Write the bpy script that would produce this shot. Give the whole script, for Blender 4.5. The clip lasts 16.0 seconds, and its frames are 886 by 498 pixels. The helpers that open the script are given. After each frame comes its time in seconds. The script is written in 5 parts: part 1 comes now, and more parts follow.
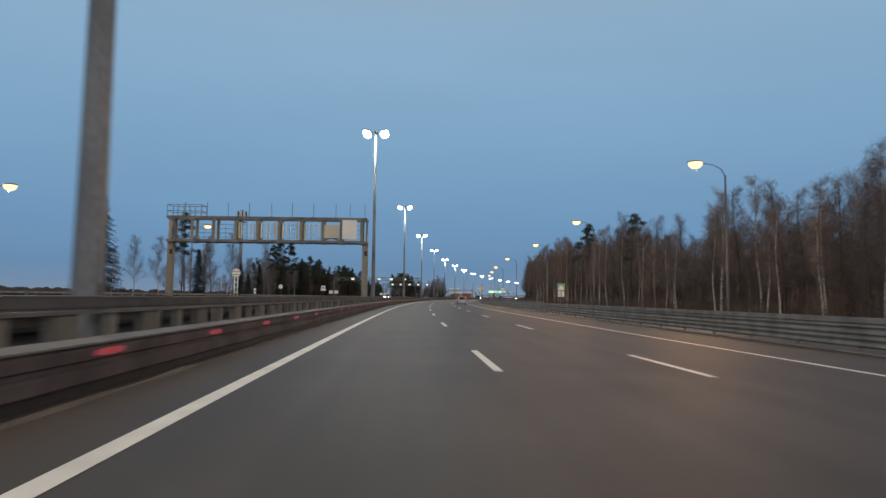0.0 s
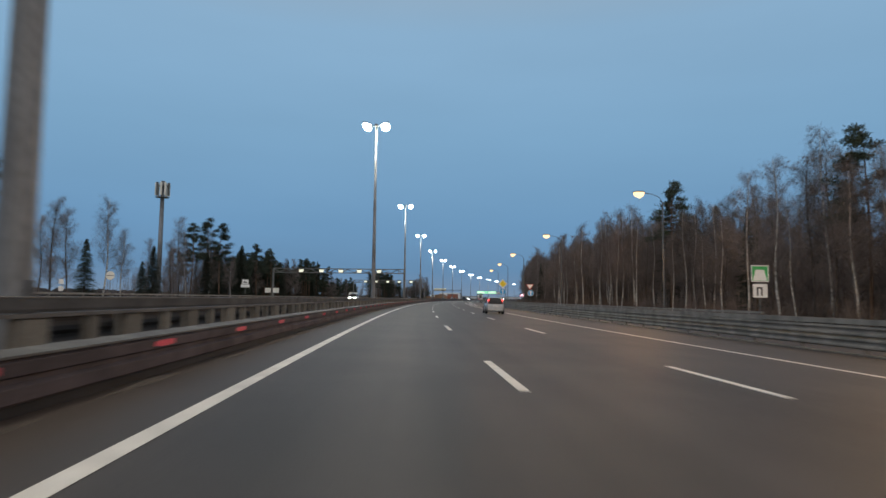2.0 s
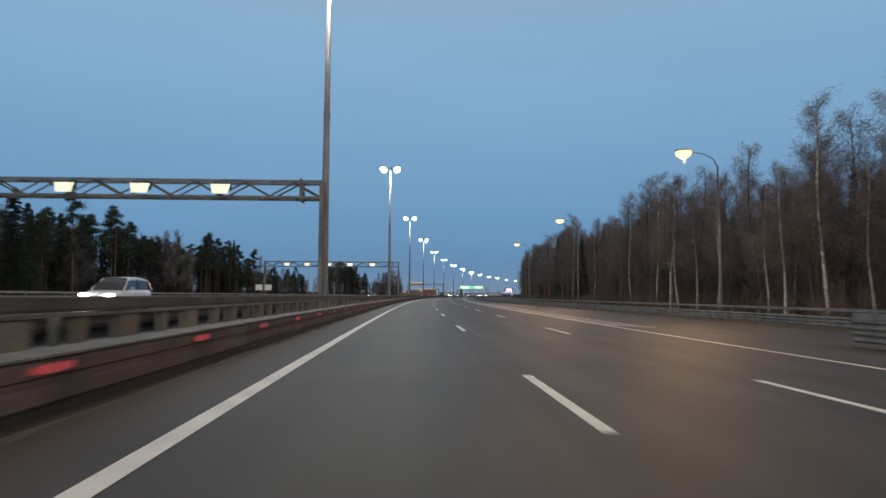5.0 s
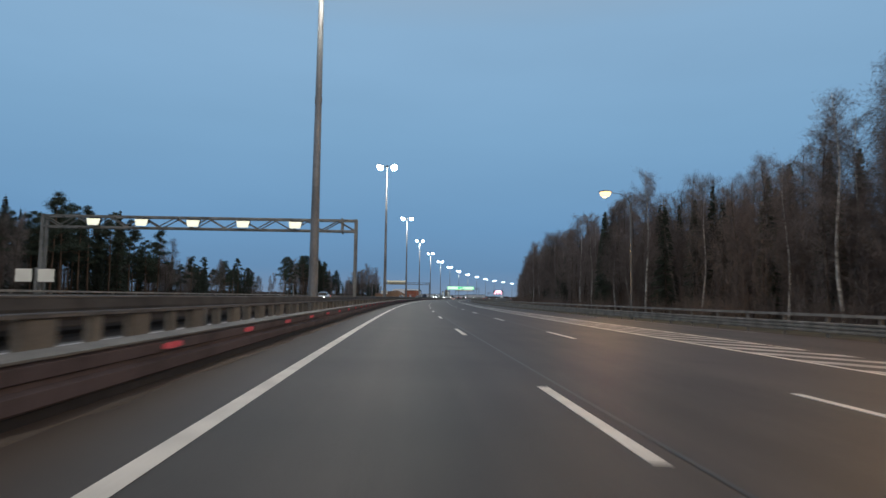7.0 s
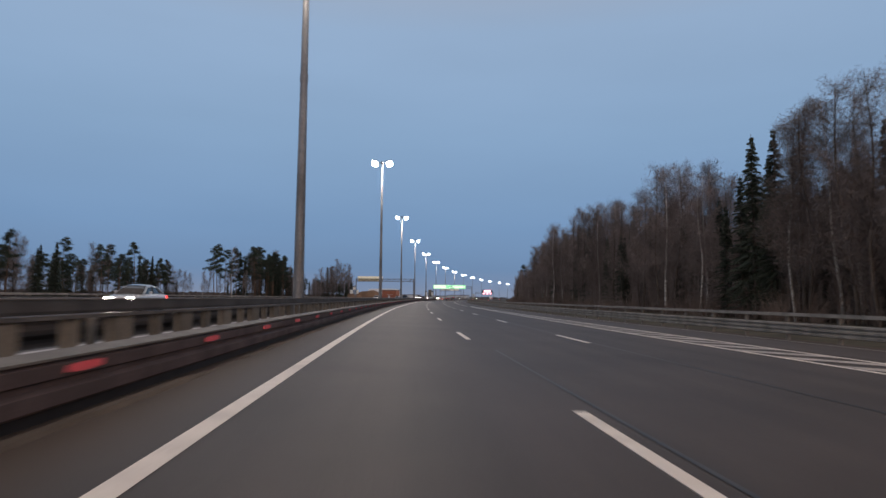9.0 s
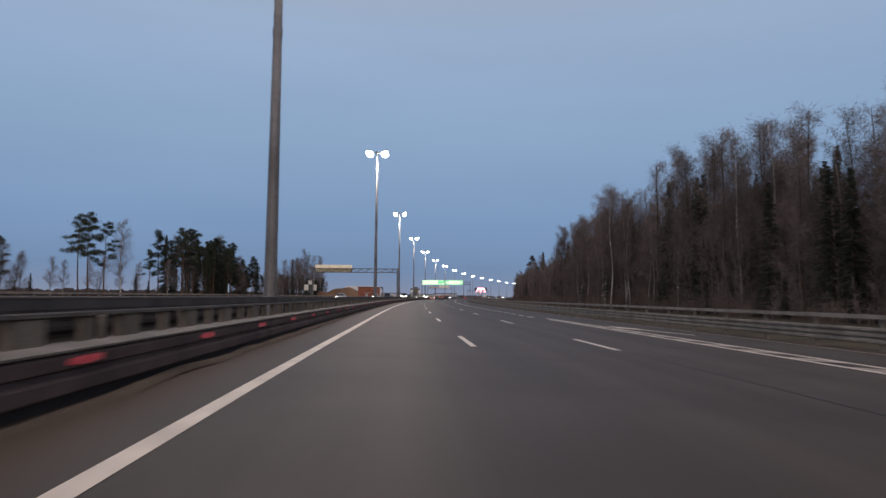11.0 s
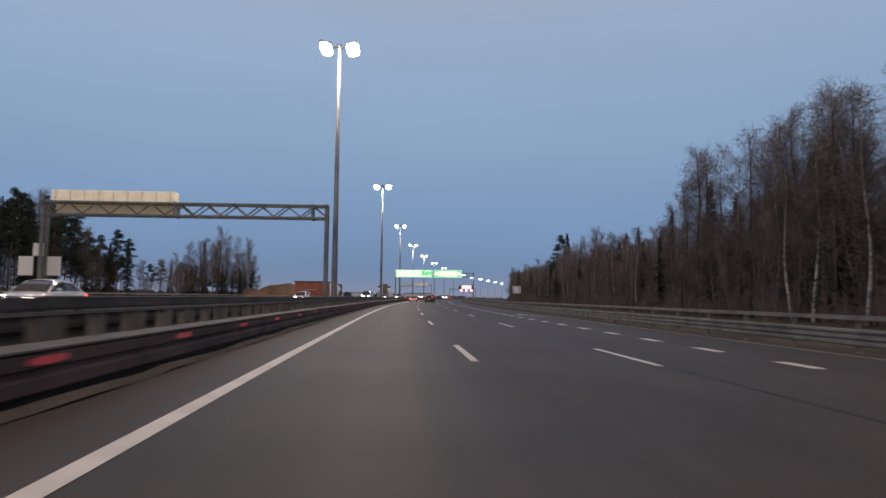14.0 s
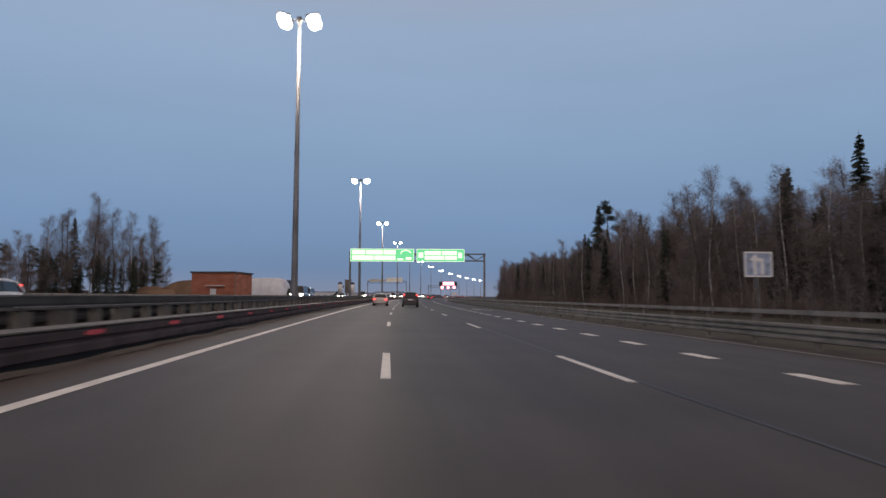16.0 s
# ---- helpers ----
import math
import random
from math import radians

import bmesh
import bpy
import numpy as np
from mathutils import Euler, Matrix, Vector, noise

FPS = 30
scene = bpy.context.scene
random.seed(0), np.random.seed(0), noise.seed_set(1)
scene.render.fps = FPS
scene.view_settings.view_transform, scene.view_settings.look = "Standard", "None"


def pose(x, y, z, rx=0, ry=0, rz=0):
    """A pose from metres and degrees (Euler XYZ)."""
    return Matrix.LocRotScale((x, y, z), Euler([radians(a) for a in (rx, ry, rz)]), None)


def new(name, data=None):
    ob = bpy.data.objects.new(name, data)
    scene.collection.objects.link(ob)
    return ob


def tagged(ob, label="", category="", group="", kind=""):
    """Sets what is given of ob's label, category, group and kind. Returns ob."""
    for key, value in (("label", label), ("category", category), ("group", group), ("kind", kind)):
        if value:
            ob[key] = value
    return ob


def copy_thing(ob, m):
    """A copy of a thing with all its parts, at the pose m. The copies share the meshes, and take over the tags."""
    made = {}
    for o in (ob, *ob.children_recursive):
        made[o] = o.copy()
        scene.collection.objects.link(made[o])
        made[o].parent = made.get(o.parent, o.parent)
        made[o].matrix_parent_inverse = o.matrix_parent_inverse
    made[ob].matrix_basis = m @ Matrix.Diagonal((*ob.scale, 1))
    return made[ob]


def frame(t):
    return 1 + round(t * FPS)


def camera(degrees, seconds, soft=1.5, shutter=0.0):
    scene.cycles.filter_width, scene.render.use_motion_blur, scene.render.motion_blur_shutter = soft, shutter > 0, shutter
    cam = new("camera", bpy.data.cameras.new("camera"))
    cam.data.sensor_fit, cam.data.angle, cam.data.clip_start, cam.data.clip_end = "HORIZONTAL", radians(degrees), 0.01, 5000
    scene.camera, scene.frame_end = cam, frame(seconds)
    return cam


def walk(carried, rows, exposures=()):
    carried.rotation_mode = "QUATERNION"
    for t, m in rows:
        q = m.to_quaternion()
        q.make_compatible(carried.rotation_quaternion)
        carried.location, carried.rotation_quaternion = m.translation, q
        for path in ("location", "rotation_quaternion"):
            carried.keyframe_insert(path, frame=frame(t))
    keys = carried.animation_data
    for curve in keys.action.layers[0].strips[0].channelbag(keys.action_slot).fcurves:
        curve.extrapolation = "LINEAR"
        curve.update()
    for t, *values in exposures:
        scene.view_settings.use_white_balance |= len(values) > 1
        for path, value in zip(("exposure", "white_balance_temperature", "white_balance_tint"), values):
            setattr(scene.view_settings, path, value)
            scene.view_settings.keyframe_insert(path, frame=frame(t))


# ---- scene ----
# ---- camera and its way along the road ----
cam = camera(70.9, 16.0, soft=1.5, shutter=0.22)

# curvature of the road's axis (1e-6 per metre, right-hand bend) at knots 60 m apart from chainage -60
BEND = (-269, -269, -272, -642, -518, -335, -385, -504, -334, -387, -481, -404, -383, -443, -445, -445, -445, -445)
FALL = 0.023                       # crossfall of the carriageways, right side lower
GRID = np.arange(-240.0, 3000.0, 2.0)
_k = np.interp(GRID, -60 + 60 * np.arange(len(BEND)), np.array(BEND) * 1e-6)
_k[GRID > 1100] = -0.0002
HEAD = np.concatenate([[0], np.cumsum((_k[1:] + _k[:-1]) / 2 * 2.0)])
HEAD -= np.interp(0, GRID, HEAD)
AX = np.concatenate([[0], np.cumsum(-(np.sin(HEAD[1:]) + np.sin(HEAD[:-1])))])
AY = np.concatenate([[0], np.cumsum(np.cos(HEAD[1:]) + np.cos(HEAD[:-1]))])
AX -= np.interp(0, GRID, AX)
AY -= np.interp(0, GRID, AY)


def heading(s):
    return float(np.interp(s, GRID, HEAD))


def level(u):
    """Height of the carriageway's surface at u metres right of the left edge line."""
    return -FALL * max(-24.0, min(20.0, u))


def spot(s, u, z=0.0):
    """World place at chainage s, u metres right of the left edge line, z metres above the world's zero."""
    a = heading(s)
    return Vector((float(np.interp(s, GRID, AX)) + u * math.cos(a), float(np.interp(s, GRID, AY)) + u * math.sin(a), z))


def at(s, u, z=None, turn=0.0, tilt=0.0):
    """Pose at chainage s: x to the right, y along the road, standing on the carriageway if z is not given."""
    p = spot(s, u, level(u) if z is None else z)
    return pose(p.x, p.y, p.z, 0, tilt, math.degrees(heading(s)) + turn)


EYE = 1.188
WAY = (
    (0.0, 49.22, 2.19, -3.17, 4.45, -0.57), (0.5, 65.57, 2.16, -3.28, 4.51, -0.48), (1.0, 82.01, 2.11, -3.40, 4.43, -0.49),
    (1.5, 98.72, 2.10, -3.43, 4.46, -0.55), (2.0, 115.30, 2.11, -3.44, 4.57, -0.66), (2.5, 131.94, 2.17, -3.41, 4.48, -0.70),
    (3.0, 148.34, 2.08, -3.41, 4.36, -0.34), (3.5, 164.87, 2.00, -3.43, 4.39, -0.54), (4.0, 181.25, 2.01, -3.49, 4.40, -0.53),
    (4.5, 197.70, 1.97, -3.19, 4.26, -0.34), (7.0, 278.99, 1.76, -3.53, 4.45, -0.74), (7.5, 295.43, 1.76, -3.53, 4.36, -0.68),
    (8.0, 311.87, 1.73, -3.51, 4.49, -0.59), (8.5, 328.32, 1.69, -3.57, 4.57, -0.57), (9.0, 344.87, 1.72, -3.90, 4.53, -0.49),
    (11.5, 428.78, 1.98, -3.54, 4.40, -0.44), (12.0, 445.36, 2.00, -3.41, 4.39, -0.41), (12.5, 461.92, 2.03, -3.44, 4.42, -0.37),
    (13.0, 478.46, 2.01, -3.56, 4.45, -0.43), (13.5, 495.00, 2.02, -3.86, 4.50, -0.52), (14.0, 511.60, 2.17, -4.43, 4.45, -0.53),
    (14.5, 528.28, 2.41, -4.81, 4.40, -0.61), (15.0, 544.98, 2.76, -5.13, 4.45, -0.69), (15.5, 561.75, 3.24, -5.29, 4.37, -0.70),
    (16.0, 578.53, 3.71, -5.24, 4.35, -0.11))
rows = []
for t, s, u, yaw, pitch, roll in WAY:
    p = spot(s, u, EYE - FALL * u)
    rows.append((t, pose(p.x, p.y, p.z, 90 + pitch, roll, math.degrees(heading(s)) + yaw)))
walk(cam, rows, exposures=((0.0, 0.0, 6420, 0), (1.0, 0.0, 6300, -2), (3.5, 0.0, 6220, -2), (7.0, 0.0, 6100, -1), (8.3, 0.0, 6250, 2), (9.0, 0.03, 6750, 12), (12.5, 0.06, 7050, 16), (16.0, 0.0, 7050, 16)))

# ---- sky ----
world = bpy.data.worlds.new("dusk_sky")
scene.world = world
world.use_nodes = True
wn, wl = world.node_tree.nodes, world.node_tree.links
wn.clear()
w_out, w_bg = wn.new("ShaderNodeOutputWorld"), wn.new("ShaderNodeBackground")
w_tc, w_sep, w_map, w_ramp = wn.new("ShaderNodeTexCoord"), wn.new("ShaderNodeSeparateXYZ"), wn.new("ShaderNodeMapRange"), wn.new("ShaderNodeValToRGB")
w_noise, w_mapping, w_mix = wn.new("ShaderNodeTexNoise"), wn.new("ShaderNodeMapping"), wn.new("ShaderNodeMix")
wl.new(w_tc.outputs["Generated"], w_sep.inputs[0])
wl.new(w_sep.outputs["Z"], w_map.inputs["Value"])
w_map.inputs["From Min"].default_value, w_map.inputs["From Max"].default_value = -0.05, 0.95
wl.new(w_map.outputs[0], w_ramp.inputs[0])
for pos, col in ((0.0, (0.19, 0.27, 0.405)), (0.055, (0.222, 0.288, 0.42)), (0.074, (0.190, 0.281, 0.45)), (0.095, (0.165, 0.282, 0.475)), (0.16, (0.185, 0.325, 0.545)), (0.30, (0.25, 0.405, 0.625)), (0.45, (0.30, 0.445, 0.655)), (0.62, (0.39, 0.40, 0.45)), (1.0, (0.45, 0.36, 0.33))):
    e = w_ramp.color_ramp.elements.new(pos) if 0 < pos < 1 else w_ramp.color_ramp.elements[0 if pos == 0 else -1]
    e.color = (*col, 1)
w_mapping.inputs["Scale"].default_value = (1.2, 1.2, 5.0)
wl.new(w_tc.outputs["Generated"], w_mapping.inputs[0])
wl.new(w_mapping.outputs[0], w_noise.inputs["Vector"])
w_noise.inputs["Scale"].default_value, w_noise.inputs["Detail"].default_value = 1.6, 4
w_mix.data_type, w_mix.blend_type = "RGBA", "MULTIPLY"
w_mix.inputs["Factor"].default_value = 0.16
wl.new(w_ramp.outputs[0], w_mix.inputs["A"])
wl.new(w_noise.outputs[0], w_mix.inputs["B"])
# the afterglow stands low in the south, opposite to the road's heading
w_glow, w_low, w_mul, w_add = wn.new("ShaderNodeMapRange"), wn.new("ShaderNodeMapRange"), wn.new("ShaderNodeMath"), wn.new("ShaderNodeMix")
w_glow.interpolation_type = w_low.interpolation_type = "SMOOTHSTEP"
wl.new(w_sep.outputs["Y"], w_glow.inputs["Value"])
w_glow.inputs["From Min"].default_value, w_glow.inputs["From Max"].default_value = 0.35, -0.9
wl.new(w_sep.outputs["Z"], w_low.inputs["Value"])
w_low.inputs["From Min"].default_value, w_low.inputs["From Max"].default_value = 0.85, 0.0
w_mul.operation = "MULTIPLY"
wl.new(w_glow.outputs[0], w_mul.inputs[0])
wl.new(w_low.outputs[0], w_mul.inputs[1])
w_add.data_type, w_add.blend_type = "RGBA", "ADD"
wl.new(w_mul.outputs[0], w_add.inputs["Factor"])
wl.new(w_mix.outputs["Result"], w_add.inputs["A"])
w_add.inputs["B"].default_value = (0.70, 0.47, 0.33, 1)
wl.new(w_add.outputs["Result"], w_bg.inputs[0])
w_bg.inputs[1].default_value = 1.0
wl.new(w_bg.outputs[0], w_out.inputs[0])


# ---- materials ----
def material(name, base, rough=0.6, metal=0.0, dark=None, scale=4.0, fine=60.0, bump=0.15, emit=None, power=0.0, vary=0.5, coords="Object", stretch=(1, 1, 1), alpha=1.0, coat=0.0, gloss=0.5, rand=0.0):
    """A principled surface with stains at one scale and grain at another."""
    m = bpy.data.materials.new(name)
    m.use_nodes = True
    n, l = m.node_tree.nodes, m.node_tree.links
    b = n["Principled BSDF"]
    b.inputs["Roughness"].default_value, b.inputs["Metallic"].default_value = rough, metal
    b.inputs["Specular IOR Level"].default_value = gloss
    b.inputs["Coat Weight"].default_value = coat
    tc, mp = n.new("ShaderNodeTexCoord"), n.new("ShaderNodeMapping")
    mp.inputs["Scale"].default_value = stretch
    l.new(tc.outputs[coords], mp.inputs[0])
    big, small = n.new("ShaderNodeTexNoise"), n.new("ShaderNodeTexNoise")
    big.inputs["Scale"].default_value, small.inputs["Scale"].default_value = scale, fine
    big.inputs["Detail"].default_value, small.inputs["Detail"].default_value = 5, 3
    l.new(mp.outputs[0], big.inputs["Vector"])
    l.new(mp.outputs[0], small.inputs["Vector"])
    dark = dark or tuple(c * 0.55 for c in base)
    ramp = n.new("ShaderNodeValToRGB")
    ramp.color_ramp.elements[0].position, ramp.color_ramp.elements[1].position = 0.5 - 0.3 * vary, 0.5 + 0.25 * vary
    ramp.color_ramp.elements[0].color, ramp.color_ramp.elements[1].color = (*dark, 1), (*base, 1)
    l.new(big.outputs[0], ramp.inputs[0])
    mix = n.new("ShaderNodeMix")
    mix.data_type, mix.blend_type = "RGBA", "OVERLAY"
    mix.inputs["Factor"].default_value = 0.45
    l.new(ramp.outputs[0], mix.inputs["A"])
    l.new(small.outputs[0], mix.inputs["B"])
    out = mix.outputs["Result"]
    if rand:
        info, hsv, mr = n.new("ShaderNodeObjectInfo"), n.new("ShaderNodeHueSaturation"), n.new("ShaderNodeMapRange")
        mr.inputs["To Min"].default_value, mr.inputs["To Max"].default_value = 1 - rand, 1 + rand
        l.new(info.outputs["Random"], mr.inputs["Value"])
        l.new(mr.outputs[0], hsv.inputs["Value"])
        l.new(out, hsv.inputs["Color"])
        out = hsv.outputs[0]
    l.new(out, b.inputs["Base Color"])
    if bump:
        bp = n.new("ShaderNodeBump")
        bp.inputs["Strength"].default_value, bp.inputs["Distance"].default_value = bump, 0.02
        l.new(small.outputs[0], bp.inputs["Height"])
        l.new(bp.outputs[0], b.inputs["Normal"])
    if emit:
        b.inputs["Emission Color"].default_value, b.inputs["Emission Strength"].default_value = (*emit, 1), power
    return m


def asphalt_material():
    m = material("asphalt", (0.0845, 0.0715, 0.064), rough=0.58, dark=(0.053, 0.0447, 0.0403), scale=0.35, fine=45, bump=0.25, vary=0.9, stretch=(1, 1, 1), gloss=0.25)
    n, l = m.node_tree.nodes, m.node_tree.links
    b = n["Principled BSDF"]
    # wheel tracks and oil streaks along the road: the map's x is metres across, y along
    uvm, mp, streak = n.new("ShaderNodeUVMap"), n.new("ShaderNodeMapping"), n.new("ShaderNodeTexNoise")
    mp.inputs["Scale"].default_value = (1.1, 0.012, 1)
    l.new(uvm.outputs[0], mp.inputs[0])
    l.new(mp.outputs[0], streak.inputs["Vector"])
    streak.inputs["Scale"].default_value, streak.inputs["Detail"].default_value = 1.0, 4
    ramp, mix = n.new("ShaderNodeValToRGB"), n.new("ShaderNodeMix")
    ramp.color_ramp.elements[0].position, ramp.color_ramp.elements[1].position = 0.3, 0.72
    ramp.color_ramp.elements[0].color, ramp.color_ramp.elements[1].color = (0.72, 0.72, 0.72, 1), (1.12, 1.115, 1.11, 1)
    l.new(streak.outputs[0], ramp.inputs[0])
    mix.data_type, mix.blend_type = "RGBA", "MULTIPLY"
    mix.inputs["Factor"].default_value = 1.0
    old = b.inputs["Base Color"].links[0].from_socket
    l.new(old, mix.inputs["A"])
    l.new(ramp.outputs[0], mix.inputs["B"])
    # brown dust that gathers between the edge line and the rail
    sep, near_rail, dust, fray, blur = n.new("ShaderNodeSeparateXYZ"), n.new("ShaderNodeMapRange"), n.new("ShaderNodeMix"), n.new("ShaderNodeTexNoise"), n.new("ShaderNodeMath")
    fray.inputs["Scale"].default_value, fray.inputs["Detail"].default_value = 0.9, 4
    l.new(uvm.outputs[0], fray.inputs["Vector"])
    l.new(uvm.outputs[0], sep.inputs[0])
    blur.operation, blur.inputs[1].default_value = "ADD", -0.5
    l.new(fray.outputs[0], blur.inputs[0])
    wander = n.new("ShaderNodeMath")
    wander.operation, wander.inputs[1].default_value = "MULTIPLY_ADD", 0.9
    l.new(blur.outputs[0], wander.inputs[0])
    l.new(sep.outputs[0], wander.inputs[2])
    near_rail.inputs["From Min"].default_value, near_rail.inputs["From Max"].default_value = -0.75, -0.05
    near_rail.inputs["To Min"].default_value, near_rail.inputs["To Max"].default_value = 0.85, 0.0
    l.new(wander.outputs[0], near_rail.inputs[0])
    dust.data_type, dust.blend_type = "RGBA", "MIX"
    dust.inputs["B"].default_value = (0.072, 0.055, 0.044, 1)
    l.new(near_rail.outputs[0], dust.inputs["Factor"])
    l.new(mix.outputs["Result"], dust.inputs["A"])
    l.new(dust.outputs["Result"], b.inputs["Base Color"])
    return m


M_ASPHALT = asphalt_material()
M_SEAL = material("bitumen_joint", (0.035, 0.034, 0.034), rough=0.5, scale=2, fine=40, bump=0.1)
M_PAINT = material("road_paint", (0.88, 0.83, 0.75), rough=0.55, dark=(0.64, 0.60, 0.54), scale=1.6, fine=35, bump=0.2, vary=0.7, coords="Object")
M_PAINT_OLD = material("worn_road_paint", (0.58, 0.55, 0.52), rough=0.6, dark=(0.24, 0.23, 0.21), scale=1.2, fine=30, bump=0.2, vary=0.9)
M_GROUND = material("verge_grass", (0.085, 0.075, 0.045), rough=0.95, dark=(0.045, 0.042, 0.026), scale=0.25, fine=9, bump=0.6)
M_GRAVEL = material("gravel_verge", (0.105, 0.085, 0.068), rough=0.95, dark=(0.06, 0.048, 0.038), scale=0.6, fine=22, bump=0.7)
M_STEEL = material("galvanised_steel", (0.27, 0.248, 0.22), rough=0.65, metal=0.12, dark=(0.16, 0.147, 0.13), scale=1.5, fine=30, bump=0.06)
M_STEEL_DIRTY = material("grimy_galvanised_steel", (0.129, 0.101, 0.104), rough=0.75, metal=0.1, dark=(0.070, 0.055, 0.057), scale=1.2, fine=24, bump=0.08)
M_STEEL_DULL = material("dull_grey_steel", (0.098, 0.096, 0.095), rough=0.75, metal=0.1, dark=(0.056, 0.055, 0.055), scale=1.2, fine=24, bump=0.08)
# top strips are coloured paler than the beam faces
M_RAIL_TOP = material("pale_rail_cap", (0.18, 0.17, 0.155), rough=0.7, metal=0.2, dark=(0.115, 0.107, 0.1), scale=1.5, fine=24, bump=0.08)
M_CONCRETE = material("pale_concrete", (0.25, 0.232, 0.195), rough=0.9, dark=(0.15, 0.138, 0.117), scale=1.2, fine=25, bump=0.25, rand=0.22)
M_MAST = material("mast_zinc", (0.30, 0.31, 0.32), rough=0.55, metal=0.5, dark=(0.16, 0.165, 0.17), scale=0.8, fine=20, bump=0.05, stretch=(1, 1, 0.3))
M_LAMP_BODY = material("lamp_housing", (0.16, 0.165, 0.17), rough=0.5, metal=0.4, scale=4, fine=40, bump=0.05)
M_LED = material("white_lamp_glass", (0.9, 0.95, 1.0), rough=0.3, bump=0, emit=(0.86, 0.96, 1.0), power=22.0)
M_SODIUM = material("sodium_lamp_glass", (0.03, 0.016, 0.005), rough=0.4, bump=0, emit=(1.0, 0.60, 0.27), power=2.8, gloss=0.0)
M_GANTRY = material("gantry_steel", (0.22, 0.225, 0.22), rough=0.6, metal=0.35, dark=(0.13, 0.135, 0.13), scale=1.0, fine=20, bump=0.08)
# inner beam's steel coloured near black so the barrier's gaps look shaded
M_GAP_STEEL = material("gap_shade_steel", (0.050, 0.042, 0.038), rough=0.85, dark=(0.028, 0.024, 0.022), scale=1.0, fine=20, bump=0.12)
# median soil darkened to put shade between the rails and behind the gaps
M_SHADED_SOIL = material("shaded_soil", (0.046, 0.038, 0.031), rough=0.97, dark=(0.026, 0.022, 0.018), scale=0.7, fine=18, bump=0.7)
# pole grey set darker, in place of the lamp's unlit back side
M_POLE_UNLIT = material("unlit_pole_grey", (0.105, 0.11, 0.115), rough=0.7, dark=(0.07, 0.073, 0.078), scale=0.9, fine=20, bump=0.06, stretch=(1, 1, 0.3))
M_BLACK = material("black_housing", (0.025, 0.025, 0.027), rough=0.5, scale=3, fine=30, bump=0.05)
M_REFLECTOR = material("red_reflector", (1.0, 0.19, 0.23), rough=0.25, dark=(0.96, 0.15, 0.19), bump=0.0)


# ---- mesh helpers ----
class Shape:
    """Collects vertices and faces of one mesh."""

    def __init__(self):
        self.v, self.f = [], []

    def add(self, verts, faces):
        o = len(self.v)
        self.v.extend(tuple(p) for p in verts)
        self.f.extend(tuple(i + o for i in f) for f in faces)
        return self

    def box(self, cx, cy, cz, sx, sy, sz, m=None):
        c = [(cx + sx * i / 2, cy + sy * j / 2, cz + sz * k / 2) for k in (-1, 1) for j in (-1, 1) for i in (-1, 1)]
        if m:
            c = [m @ Vector(p) for p in c]
        return self.add(c, ((0, 2, 3, 1), (4, 5, 7, 6), (0, 1, 5, 4), (2, 6, 7, 3), (0, 4, 6, 2), (1, 3, 7, 5)))

    def tube(self, pts, radii, n=8, cap=True):
        """A round bar through pts."""
        pts = [Vector(p) for p in pts]
        rings = []
        for i, p in enumerate(pts):
            d = (pts[min(i + 1, len(pts) - 1)] - pts[max(i - 1, 0)]).normalized()
            a = d.cross(Vector((0, 0, 1)) if abs(d.z) < 0.9 else Vector((1, 0, 0))).normalized()
            b = d.cross(a)
            r = radii[i] if isinstance(radii, (list, tuple)) else radii
            rings.append([p + (a * math.cos(q) + b * math.sin(q)) * r for q in (2 * math.pi * j / n for j in range(n))])
        fs = [(i * n + j, i * n + (j + 1) % n, (i + 1) * n + (j + 1) % n, (i + 1) * n + j) for i in range(len(pts) - 1) for j in range(n)]
        if cap:
            fs += [tuple(range(n))[::-1], tuple((len(pts) - 1) * n + j for j in range(n))]
        return self.add([q for r in rings for q in r], fs)

    def bar(self, a, b, w):
        """A square bar from a to b."""
        return self.tube((a, b), w * 0.7071, 4)

    def loft(self, rings, closed=True, cap=True):
        n = len(rings[0])
        m = n if closed else n - 1
        fs = [(i * n + j, i * n + (j + 1) % n, (i + 1) * n + (j + 1) % n, (i + 1) * n + j) for i in range(len(rings) - 1) for j in range(m)]
        if cap and closed:
            fs += [tuple(range(n))[::-1], tuple((len(rings) - 1) * n + j for j in range(n))]
        return self.add([q for r in rings for q in r], fs)

    def mesh(self, name, mat, smooth=False, bevel=0.0):
        me = bpy.data.meshes.new(name)
        me.from_pydata(self.v, [], self.f)
        if bevel:
            bm = bmesh.new()
            bm.from_mesh(me)
            bmesh.ops.recalc_face_normals(bm, faces=bm.faces)
            bmesh.ops.bevel(bm, geom=bm.edges[:], offset=bevel, segments=2, affect="EDGES", clamp_overlap=True)
            bm.to_mesh(me)
            bm.free()
        me.materials.append(mat)
        if smooth:
            me.shade_smooth()
        me.update()
        return me


def part(name, shape, mat, parent, label="", smooth=False, bevel=0.0, m=None):
    ob = new(name, shape if isinstance(shape, bpy.types.Mesh) else shape.mesh(name, mat, smooth, bevel))
    ob.parent = parent
    if m is not None:
        ob.matrix_basis = m
    return tagged(ob, label) if label else ob


def thing(name, m, label, category, group="", kind=""):
    ob = new(name)
    ob.empty_display_size = 0.3
    ob.matrix_basis = m
    return tagged(ob, label, category, group, kind)


